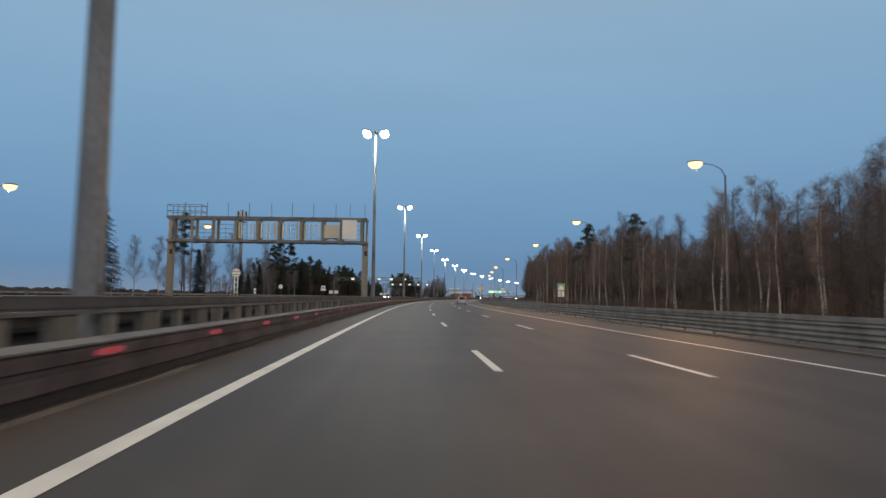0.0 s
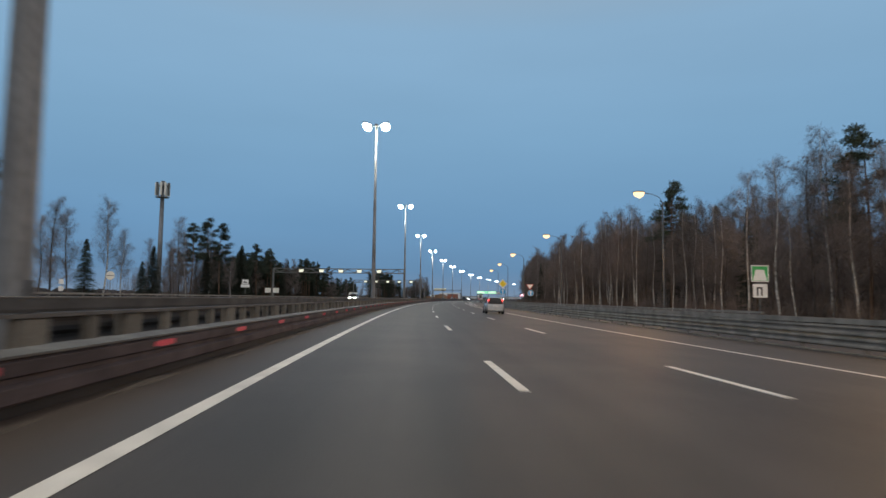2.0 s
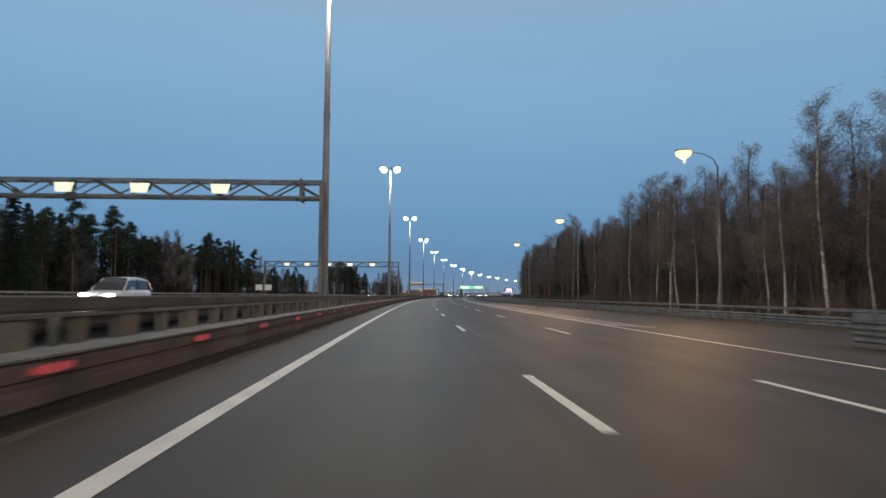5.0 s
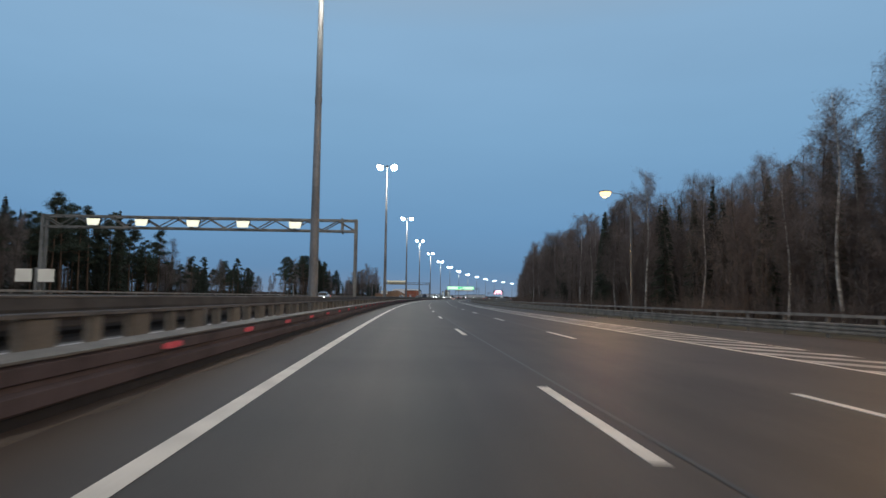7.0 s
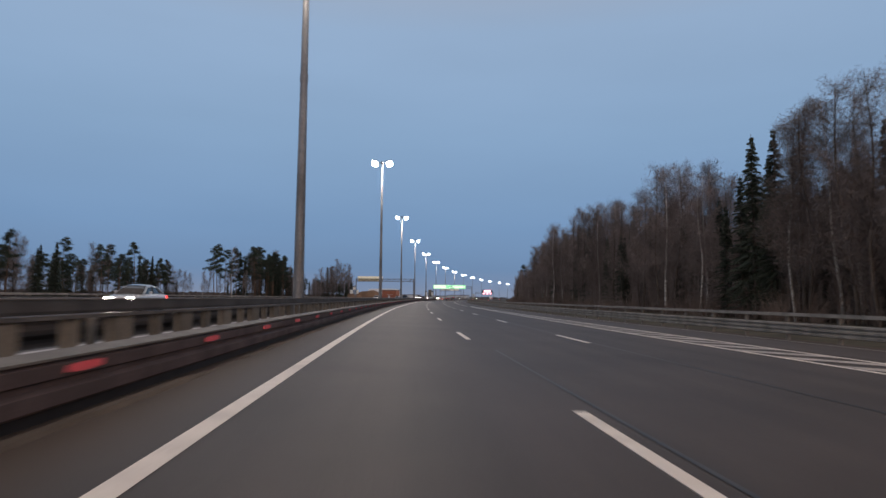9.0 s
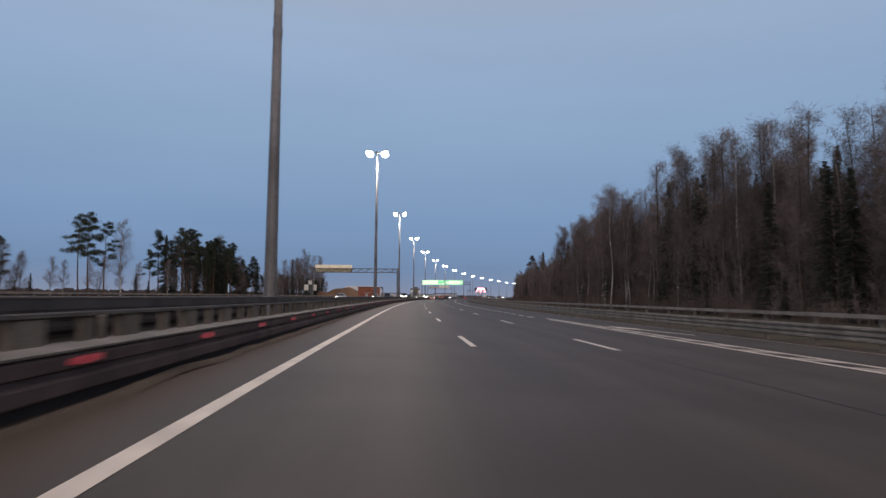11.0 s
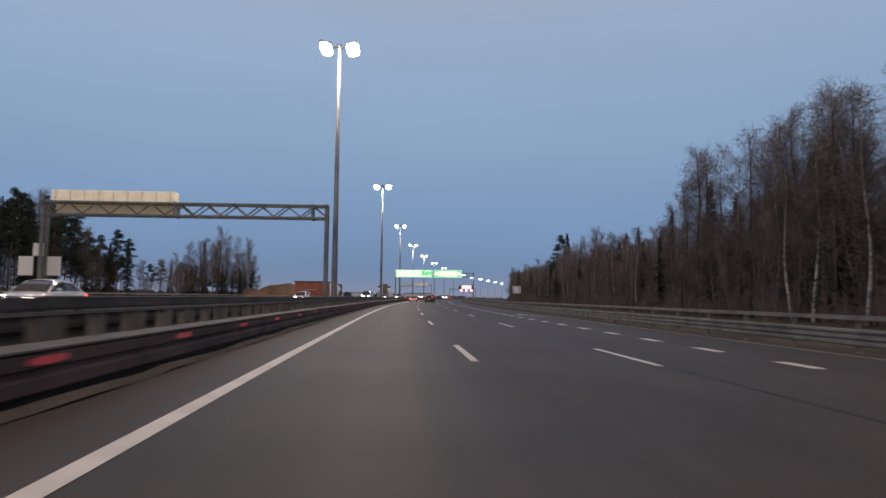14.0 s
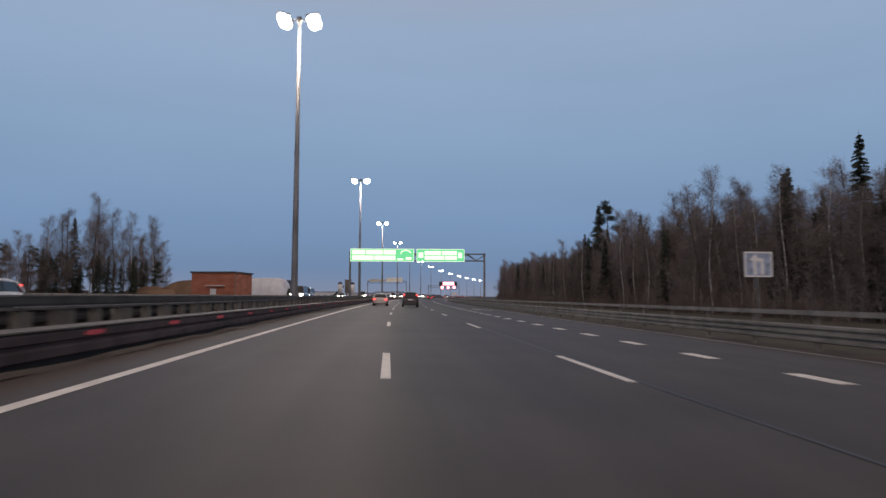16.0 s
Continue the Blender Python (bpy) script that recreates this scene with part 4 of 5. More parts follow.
def heap(s, u, w, d, h, seed):
    rnd = random.Random(seed)
    n, m, v, f = 18, 12, [], []
    for i in range(n + 1):
        for j in range(m + 1):
            a, b = 2 * i / n - 1, 2 * j / m - 1
            k = max(0.0, 1 - a * a) ** 0.8 * max(0.0, 1 - b * b) ** 0.7
            v.append((a * w / 2, b * d / 2, h * k * (0.86 + 0.28 * noise.noise(Vector((a * 2 + seed, b * 2, seed)))) - 0.3))
    for i in range(n):
        for j in range(m):
            q = i * (m + 1) + j
            f.append((q, q + m + 1, q + m + 2, q + 1))
    ob = tagged(new("sand_heap", Shape().add(v, f).mesh("sand_heap", M_SAND, smooth=True)), "big brown heap of sand beside the brick building", "sand heap")
    ob.matrix_basis = at(s, u, -0.7)


heap(752, -54.0, 27, 18, 7.8, 3)
heap(748, -64.0, 26, 14, 5.0, 8)
for s, u, r, h in ((825, -26.9, 0.95, 6.6), (827, -22.3, 0.85, 6.5)):
    ob = thing("silo", at(s, u, 0.1), "small white plant silo with a black filter cap", "silo", "plant silos")
    part("shell", Shape().tube([(0, 0, 1.6), (0, 0, h - 0.9)], r, 20), M_SHEET, ob, smooth=True)
    part("hopper", Shape().tube([(0, 0, 0.5), (0, 0, 1.6)], (0.3, r), 20), M_SHEET, ob, smooth=True)
    part("filter_cap", Shape().tube([(0, 0, h - 0.9), (0, 0, h - 0.3), (0, 0, h)], (r * 1.02, r * 0.8, r * 0.45), 20), M_BLACK, ob, "black filter cap")
    for x in (-0.7, 0.7):
        for y in (-0.6, 0.6):
            part("leg", Shape().box(x * r, y * r, 0.9, 0.14, 0.14, 2.0), M_GANTRY, ob)
ob = thing("mixing_tower", at(830, -24.6, 0.1), "pale beige mixing tower of a concrete plant with a sloping conveyor", "tower")
part("cabin", Shape().box(0, 0, 4.9, 2.3, 2.4, 5.2), M_CONCRETE, ob, "pale clad tower", bevel=0.04)
part("roof", Shape().box(0, 0, 7.55, 2.5, 2.6, 0.14), M_ROOF, ob)
for x in (-1.0, 1.0):
    for y in (-1.0, 1.0):
        part("leg", Shape().box(x, y, 1.2, 0.22, 0.22, 2.6), M_GANTRY, ob)
part("conveyor", Shape().bar((-6.2, -1.6, 0.4), (-1.5, -1.6, 5.0), 0.55), M_BLACK, ob, "dark sloping conveyor")
for k in (0.35, 0.75):
    part("conveyor_leg", Shape().box(-6.2 + 4.7 * k, -1.6, 0.2 + 2.3 * k, 0.12, 0.12, 0.4 + 4.6 * k), M_GANTRY, ob)
M_TANK = material("dark_blue_paint", (0.035, 0.06, 0.10), rough=0.5, dark=(0.025, 0.042, 0.07), scale=0.5, fine=8, bump=0.05)
ob = thing("storage_tank", at(842, -51.4, -0.6), "tall dark blue storage tank beside the white hangar", "tank")
part("shell", Shape().tube([(0, 0, 0), (0, 0, 7.9), (0, 0, 8.4)], (1.55, 1.55, 1.1), 24), M_TANK, ob, smooth=True)
part("ladder", Shape().box(-0.9, -1.45, 4.0, 0.05, 0.05, 8.0).box(-0.5, -1.53, 4.0, 0.05, 0.05, 8.0), M_GANTRY, ob)
ob = thing("shed", at(838, -46.3, -0.3), "low dark green shed beside the blue tank", "building")
part("wall", Shape().box(0, 2, 1.5, 3.6, 4.0, 3.4), M_TANK, ob)
part("roof", Shape().loft([[(-2.0, -0.2, 3.2), (2.0, -0.2, 3.2), (0, -0.2, 4.1)], [(-2.0, 4.2, 3.2), (2.0, 4.2, 3.2), (0, 4.2, 4.1)]]), M_ROOF, ob)
for i, (s, u, w, h, d) in enumerate(((1380, -160, 46, 6, 25), (1320, -110, 30, 7, 20), (1430, -250, 60, 8, 25))):
    ob = thing("warehouse", at(s, u, -1.2), "long pale warehouse far down the road", "building", "far warehouses")
    part("wall", Shape().box(0, d / 2, h / 2, w, d, h), M_SHEET, ob)
    part("roof", Shape().box(0, d / 2, h + 0.4, w + 1, d + 1, 0.8), M_ROOF, ob)
    for j in range(int(w / 10)):
        part("roller_door", Shape().box(-w / 2 + 5 + 10 * j, -0.05, 2.0, 4.0, 0.1, 4.0), M_CONCRETE, ob, "grey roller door")

# ---- cars ----
M_TYRE = material("tyre_rubber", (0.022, 0.022, 0.023), rough=0.85, scale=8, fine=60, bump=0.2)
M_RIM = material("alloy_rim", (0.45, 0.46, 0.47), rough=0.35, metal=0.8, scale=8, fine=60, bump=0.0)
M_CAR_GLASS = material("tinted_car_glass", (0.02, 0.024, 0.028), rough=0.06, bump=0.0, gloss=0.8)
M_TAIL = material("lit_tail_lamp", (0.5, 0.02, 0.02), rough=0.2, bump=0.0, emit=(1.0, 0.07, 0.06), power=4.0)
M_TAIL_DIM = material("red_lamp_cluster", (0.45, 0.015, 0.02), rough=0.2, bump=0.0)
M_HEADLIGHT = material("lit_headlamp", (0.9, 0.9, 0.85), rough=0.2, bump=0.0, emit=(1.0, 0.97, 0.88), power=60.0)
M_PLATE = material("number_plate", (0.75, 0.75, 0.72), rough=0.4, bump=0.0)


def car_paint(name, col, metal=0.3):
    return material(name, col, rough=0.38, metal=metal, dark=tuple(c * 0.8 for c in col), scale=1.5, fine=90, bump=0.0, coat=0.7)


M_SILVER, M_CREAM, M_GRAPHITE, M_CARWHITE = car_paint("silver_paint", (0.50, 0.52, 0.53), 0.45), car_paint("pale_paint", (0.55, 0.50, 0.46), 0.2), car_paint("graphite_paint", (0.045, 0.04, 0.042), 0.3), car_paint("white_paint", (0.62, 0.63, 0.64), 0.0)
M_DARKRED = car_paint("dark_red_paint", (0.10, 0.02, 0.02), 0.3)


def car(name, label, m, paint, length, width, height, belt, deck, lights="rear"):
    """A car with its rear at the origin, heading +y. deck: how far boot and bonnet stick out of the cabin (0 rear for a hatch)."""
    ob = thing(name, m, label, "car")
    hw, L = width / 2, length
    zb = 0.20
    # lower body: stations along the length (y, floor, shoulder height, half width)
    st = [(0.0, 0.46, belt - 0.16, hw * 0.80), (0.05, 0.38, belt - 0.06, hw * 0.90), (0.18, 0.30, belt - 0.01, hw * 0.96), (0.45, zb + 0.03, belt, hw), (L * 0.35, zb, belt, hw), (L * 0.62, zb, belt - 0.02, hw),
          (L - 0.95, zb, belt - 0.10, hw * 0.99), (L - 0.45, 0.23, belt - 0.19, hw * 0.95), (L - 0.15, 0.28, belt - 0.31, hw * 0.85), (L, 0.36, belt - 0.45, hw * 0.66)]
    rings = []
    for y, z0, z1, w in st:
        rings.append([(-w * 0.90, y, z0), (-w * 0.98, y, z0 + 0.10), (-w, y, z0 + (z1 - z0) * 0.35), (-w, y, z0 + (z1 - z0) * 0.62), (-w * 0.965, y, z1 - 0.07), (-w * 0.86, y, z1), (0, y, z1 + 0.025),
                      (w * 0.86, y, z1), (w * 0.965, y, z1 - 0.07), (w, y, z0 + (z1 - z0) * 0.62), (w, y, z0 + (z1 - z0) * 0.35), (w * 0.98, y, z0 + 0.10), (w * 0.90, y, z0)])
    part("body", Shape().loft(rings), paint, ob, smooth=True)
    for sx in (-1, 1):
        part("sill", Shape().box(sx * hw * 0.97, L * 0.47, 0.30, 0.08, L * 0.42, 0.13), M_BLACK, ob, "dark plastic sill")
    # cabin: a curved glasshouse under a painted roof
    y0, y1 = 0.03 + deck[0], L - deck[1]
    ys = [y0, y0 + deck[2] * 0.55, y0 + deck[2], y0 + deck[2] + 0.35, (y0 + y1) / 2, y1 - deck[3] - 0.1, y1 - deck[3] * 0.55, y1]
    zs = [belt + 0.02, belt + (height - belt) * 0.62, height - 0.07, height - 0.01, height, height - 0.07, belt + (height - belt) * 0.55, belt - 0.10]
    tops = [0.82, 0.76, 0.71, 0.70, 0.70, 0.70, 0.76, 0.84]
    glass, roof = [], []
    for y, z, k in zip(ys, zs, tops):
        glass.append([(-hw * 0.88, y, min(z, belt) - 0.05), (-hw * (k + 0.02), y, z - 0.09 * (z - belt) / (height - belt)), (-hw * k * 0.80, y, z), (hw * k * 0.80, y, z), (hw * (k + 0.02), y, z - 0.09 * (z - belt) / (height - belt)), (hw * 0.88, y, min(z, belt) - 0.05)])
    part("glass", Shape().loft(glass), M_CAR_GLASS, ob, "dark tinted glass")
    for y, z, k in list(zip(ys, zs, tops))[2:6]:
        roof.append([(-hw * (k + 0.035), y, z - 0.15), (-hw * (k + 0.02), y, z - 0.055), (-hw * k * 0.80, y, z + 0.012), (0, y, z + 0.03), (hw * k * 0.80, y, z + 0.012), (hw * (k + 0.02), y, z - 0.055), (hw * (k + 0.035), y, z - 0.15)])
    part("roof", Shape().loft(roof, closed=False, cap=False), paint, ob, smooth=True)
    cab = [[(-hw * 0.89, ys[0], belt - 0.02), (hw * 0.89, ys[0], belt - 0.02), (hw * 0.89, ys[-1], belt - 0.10), (-hw * 0.89, ys[-1], belt - 0.10)],
           [(-hw * 0.69, ys[2], height - 0.12), (hw * 0.69, ys[2], height - 0.12), (hw * 0.69, ys[5], height - 0.12), (-hw * 0.69, ys[5], height - 0.12)]]
    for sx in (-1, 1):
        for a, b in ((0, 0), (1, 1)):
            p = Vector(cab[0][(0 if sx < 0 else 1) if a == 0 else (3 if sx < 0 else 2)])
            q = Vector(cab[1][(0 if sx < 0 else 1) if a == 0 else (3 if sx < 0 else 2)])
            part("pillar", Shape().bar(p, q, 0.13 if a == 0 else 0.08), paint, ob)
        mid = y0 + (y1 - y0) * 0.48
        part("pillar", Shape().bar((sx * hw * 0.865, mid, belt), (sx * hw * 0.705, mid, height - 0.08), 0.07), M_BLACK, ob)
        part("wing_mirror", Shape().box(sx * (hw + 0.08), y1 - 0.62, belt + 0.06, 0.18, 0.10, 0.14), paint, ob, bevel=0.03)
        for yw in (0.72, L - 0.80):
            wm = Shape().tube([(sx * (hw - 0.19), yw, 0.31), (sx * (hw - 0.16), yw, 0.31), (sx * (hw + 0.0), yw, 0.31), (sx * (hw + 0.02), yw, 0.31)], (0.27, 0.31, 0.31, 0.27), 20)
            wheel = part("wheel", wm, M_TYRE, ob, "black tyre")
            part("rim", Shape().tube([(sx * (hw + 0.0), yw, 0.31), (sx * (hw + 0.032), yw, 0.31)], (0.21, 0.19), 12), M_RIM, wheel)
            part("wheel_arch", Shape().tube([(sx * (hw - 0.03), yw + 0.36 * math.cos(q), 0.31 + 0.36 * math.sin(q)) for q in (math.pi * j / 8 for j in range(9))], 0.035, 5), M_BLACK, ob)
        if height > 1.5 and deck[0] < 0.2:
            part("tail_lamp", Shape().loft([[(sx * (hw * 0.83 + 0.06), y0 - 0.02, belt + 0.02), (sx * (hw * 0.83 - 0.06), y0 - 0.05, belt + 0.02), (sx * (hw * 0.83 - 0.05), y0 + 0.18, belt + 0.02), (sx * (hw * 0.83 + 0.06), y0 + 0.20, belt + 0.02)], [(sx * (hw * 0.69 + 0.06), y0 + deck[2] * 0.60, height - 0.22), (sx * (hw * 0.69 - 0.06), y0 + deck[2] * 0.55, height - 0.22), (sx * (hw * 0.69 - 0.05), y0 + deck[2] * 0.6 + 0.12, height - 0.22), (sx * (hw * 0.69 + 0.06), y0 + deck[2] * 0.6 + 0.14, height - 0.22)]]), M_TAIL_DIM, ob, "tall red lamp cluster")
            part("tail_bulb", Shape().box(sx * hw * 0.755, y0 + deck[2] * 0.30, belt + (height - belt) * 0.5, 0.13, 0.14, 0.12), M_TAIL, ob, "lit red lamp", bevel=0.02)
        else:
            part("tail_lamp", Shape().box(sx * hw * 0.76, 0.06, belt - 0.20, 0.34, 0.16, 0.17), M_TAIL, ob, "lit red tail lamp", bevel=0.03)
        part("headlamp", Shape().box(sx * hw * 0.66, L - 0.10, belt - 0.34, 0.38, 0.24, 0.20), M_HEADLIGHT if lights == "front" else M_RIM, ob, bevel=0.03)
    part("bumper", Shape().box(0, 0.02, 0.45, width * 0.84, 0.14, 0.26), paint, ob, bevel=0.04)
    part("number_plate", Shape().box(0, -0.07, belt - 0.24, 0.52, 0.02, 0.115), M_PLATE, ob)
    part("rear_wiper", Shape().bar((-0.3, y0 - 0.01, belt + 0.05), (0.2, y0 + 0.02, belt + 0.12), 0.025), M_BLACK, ob)
    return ob


HATCH = dict(length=4.05, width=1.70, height=1.55, belt=0.98, deck=(0.0, 0.95, 0.42, 0.85))
SEDAN = dict(length=4.5, width=1.76, height=1.47, belt=0.98, deck=(0.55, 1.15, 0.62, 0.80))
SUV = dict(length=4.5, width=1.82, height=1.72, belt=1.08, deck=(0.0, 1.15, 0.30, 0.70))
VAN = dict(length=5.2, width=1.95, height=2.05, belt=1.15, deck=(0.0, 0.9, 0.18, 0.75))
car("hatchback_car", "silver hatchback car with lit tail lamps", at(173.0, 9.40, tilt=TILT), M_SILVER, **HATCH)
car("saloon_car", "pale saloon car with a bright rear window and lit tail lamps", at(653.0, 1.9, tilt=TILT), M_CREAM, **SEDAN)
car("estate_car", "dark high-roofed car with lit red tail lamps", at(648.5, 5.44, tilt=TILT), M_GRAPHITE, **SUV)
car("van", "dark van ahead of the high-roofed car", at(690, 5.74, tilt=TILT), M_GRAPHITE, **VAN)
for s, u, kind, paint in ((845, 7.6, SEDAN, M_DARKRED), (880, 5.5, SUV, M_GRAPHITE), (960, 9.2, SEDAN, M_SILVER), (1010, 5.4, VAN, M_CARWHITE), (1060, 9.0, SUV, M_GRAPHITE)):
    car("far_car", "car far ahead with lit red tail lamps", at(s, u, tilt=TILT), paint, **kind)
far_cars = random.Random(4)
for i in range(11):
    car("far_car", "car far ahead with lit red tail lamps", at(915 + 52 * i + far_cars.uniform(-15, 15), far_cars.choice((1.9, 5.5, 9.1)), tilt=TILT), far_cars.choice((M_GRAPHITE, M_SILVER, M_CARWHITE)), **far_cars.choice((SEDAN, SUV, HATCH)))
BUS = dict(length=5.6, width=2.0, height=2.35, belt=1.42, deck=(0.0, 0.7, 0.15, 0.6))
for s, u, kind, paint, nm, lb in ((250, -13.8, SUV, M_CARWHITE, "estate_car", "white car on the opposite carriageway with headlights on"), (543, -13.8, SEDAN, M_CARWHITE, "saloon_car", "white saloon car driving the other way"),
                                  (384, -13.8, SEDAN, M_SILVER, "saloon_car", "grey saloon car driving the other way"), (609, -14.0, HATCH, M_CARWHITE, "hatchback_car", "white hatchback car driving the other way"),
                                  (672, -10.3, BUS, M_GRAPHITE, "minibus", "dark minibus with bright headlights on the opposite carriageway"),
                                  (700, -13.9, BUS, M_GRAPHITE, "minibus", "dark minibus with bright headlights on the opposite carriageway"), (770, -10.3, BUS, M_SILVER, "minibus", "silver minibus with bright headlights far off"),
                                  (840, -7.0, BUS, M_CARWHITE, "minibus", "white minibus with bright headlights far off"), (905, -10.5, BUS, M_GRAPHITE, "minibus", "dark minibus with bright headlights far off"), (990, -7.0, BUS, M_GRAPHITE, "minibus", "dark minibus with bright headlights far off")):
    car(nm, lb, at(s, u, turn=180, tilt=-TILT), paint, lights="front", **kind)
for i in range(13):
    car("far_car", "car far off on the opposite carriageway with bright headlights", at(735 + 58 * i + far_cars.uniform(-18, 18), far_cars.choice((-7.0, -10.4, -13.9)), turn=180, tilt=-TILT), far_cars.choice((M_GRAPHITE, M_SILVER, M_CARWHITE)), lights="front", **far_cars.choice((SEDAN, SUV, VAN)))


# ---- trees ----
def bark(name, base, dark, scale, stretch):
    return material(name, base, rough=0.9, dark=dark, scale=scale, fine=18, bump=0.4, stretch=stretch, rand=0.15, vary=0.8)


M_BIRCH = bark("birch_bark", (0.62, 0.59, 0.54), (0.13, 0.12, 0.11), 1.6, (1, 1, 2.2))
M_BARK = bark("grey_brown_bark", (0.12, 0.095, 0.075), (0.05, 0.04, 0.033), 2.0, (1, 1, 0.3))
M_PINE_BARK = bark("orange_pine_bark", (0.17, 0.105, 0.065), (0.07, 0.045, 0.03), 2.0, (1, 1, 0.3))
M_TWIG = material("bare_twigs", (0.235, 0.196, 0.180), rough=0.95, dark=(0.135, 0.113, 0.106), scale=0.6, fine=6, bump=0.0, rand=0.25)
M_NEEDLE = material("spruce_needles", (0.058, 0.074, 0.050), rough=0.9, dark=(0.033, 0.044, 0.032), scale=1.2, fine=9, bump=0.0, rand=0.3)
M_PINE = material("pine_needles", (0.058, 0.076, 0.050), rough=0.9, dark=(0.030, 0.042, 0.030), scale=1.0, fine=9, bump=0.0, rand=0.3)
M_FARWOOD = material("far_wood_brown", (0.075, 0.062, 0.058), rough=0.95, dark=(0.045, 0.038, 0.037), scale=0.05, fine=0.5, bump=0.0)
M_SHRUB = material("dead_shrub", (0.205, 0.160, 0.134), rough=0.95, dark=(0.115, 0.09, 0.077), scale=0.5, fine=7, bump=0.0, rand=0.3)


def ribbon(sh, p, d, length, w, rnd):
    """A thin tapering twig from p along d."""
    q = p + d * length
    a = d.cross(Vector((rnd.uniform(-1, 1), rnd.uniform(-1, 1), rnd.uniform(-1, 1)))).normalized() * w
    sh.add([p - a, p + a, q], ((0, 1, 2),))
    return q


def bare_tree(h, seed, trunk_mat, spread=0.26, low=0.35, twigs=26, limbs=26, r=0.15):
    """Meshes of a leafless broadleaf tree: trunk, limbs, twigs."""
    rnd = random.Random(seed)
    lean = Vector((rnd.uniform(-0.05, 0.05), rnd.uniform(-0.05, 0.05), 1)).normalized()
    pts = [Vector((lean.x * z + 0.18 * math.sin(z * 0.5 + seed), lean.y * z + 0.16 * math.sin(z * 0.4 + 2 * seed), z)) for z in np.linspace(-0.6, h, 10)]
    rad = [r * (1 - 0.9 * i / 9) + 0.012 for i in range(10)]
    trunk, limb, crown = Shape().tube(pts, rad, 7), Shape(), Shape()
    for i in range(limbs):
        f = low + (0.97 - low) * (i + rnd.random()) / limbs
        j = min(8, int(f * 9))
        p = pts[j].lerp(pts[j + 1], f * 9 - j)
        fine = 0.45 + 0.55 * (1 - f) / (1 - low)
        a = rnd.uniform(0, 2 * math.pi)
        up = rnd.uniform(0.7, 1.5)
        d = Vector((math.cos(a), math.sin(a), up)).normalized()
        ln = h * spread * (1.12 - f) / (1.0 - low) * rnd.uniform(0.6, 1.15) + 0.5
        m = p + d * ln * 0.5
        e = m + (d + Vector((0, 0, rnd.uniform(-0.25, 0.35)))).normalized() * ln * 0.5
        limb.tube([p, m, e], (0.018 + 0.014 * (1 - f), 0.009, 0.003), 3, cap=False)
        for _ in range(twigs):
            q = rnd.random() ** 0.7
            b = p.lerp(m, q * 2) if q < 0.5 else m.lerp(e, q * 2 - 1)
            b = b + Vector((rnd.gauss(0, 0.22), rnd.gauss(0, 0.22), rnd.gauss(0, 0.22)))
            dd = (d * 0.2 + Vector((rnd.gauss(0, 0.7), rnd.gauss(0, 0.7), rnd.gauss(0.0, 0.75)))).normalized()
            tip = ribbon(crown, b, dd, rnd.uniform(0.5, 1.25) * fine, 0.0105, rnd)
            if rnd.random() < 0.85:
                ribbon(crown, b.lerp(tip, 0.5), (dd + Vector((rnd.gauss(0, 0.7), rnd.gauss(0, 0.7), rnd.gauss(-0.1, 0.5)))).normalized(), rnd.uniform(0.35, 0.8) * fine, 0.009, rnd)
    return (("trunk", trunk.mesh("trunk", trunk_mat, smooth=True)), ("branchwork", limb.mesh("branchwork", M_BARK)), ("crown", crown.mesh("crown", M_TWIG)))


def spruce(h, seed, width=0.17):
    rnd = random.Random(seed)
    trunk, crown = Shape().tube([(0, 0, -0.6), (0, 0, h * 0.5), (0, 0, h)], (0.17, 0.10, 0.015), 7), Shape()
    z = h * 0.10
    while z < h * 0.985:
        f = z / h
        reach = h * width * (1 - f) ** (0.85 if width < 0.2 else 0.72) + 0.06
        for _ in range(7 if width < 0.2 else 11):
            a = rnd.uniform(0, 2 * math.pi)
            ln = reach * rnd.uniform(0.65, 1.12)
            d = Vector((math.cos(a), math.sin(a), 0))
            side = Vector((-d.y, d.x, 0))
            droop = rnd.uniform(0.15, 0.45)
            dz = rnd.uniform(-0.28, 0.28) * min(1.0, (1 - f) * 6)
            for j in range(7):
                t = (j + 0.4) / 7
                c = Vector((0, 0, z + dz)) + d * ln * t + Vector((0, 0, -droop * ln * t * t + 0.10 * ln * t))
                w = ln * (0.30 if width < 0.2 else 0.36) * (1.1 - t) + 0.10
                for sg in (-1, 1):
                    tip = c + side * sg * w + d * w * 0.7 + Vector((0, 0, -0.10 - 0.25 * rnd.random() * w))
                    crown.add([c - d * 0.07, c + d * 0.10 + Vector((0, 0, 0.03)), tip], ((0, 1, 2),))
                crown.add([c - side * 0.05, c + side * 0.05, c + Vector((0, 0, -0.22 - 0.2 * rnd.random())) + d * 0.1], ((0, 1, 2),))
        z += 0.30 + 0.10 * rnd.random()
    return (("trunk", trunk.mesh("trunk", M_BARK, smooth=True)), ("crown", crown.mesh("crown", M_NEEDLE)))


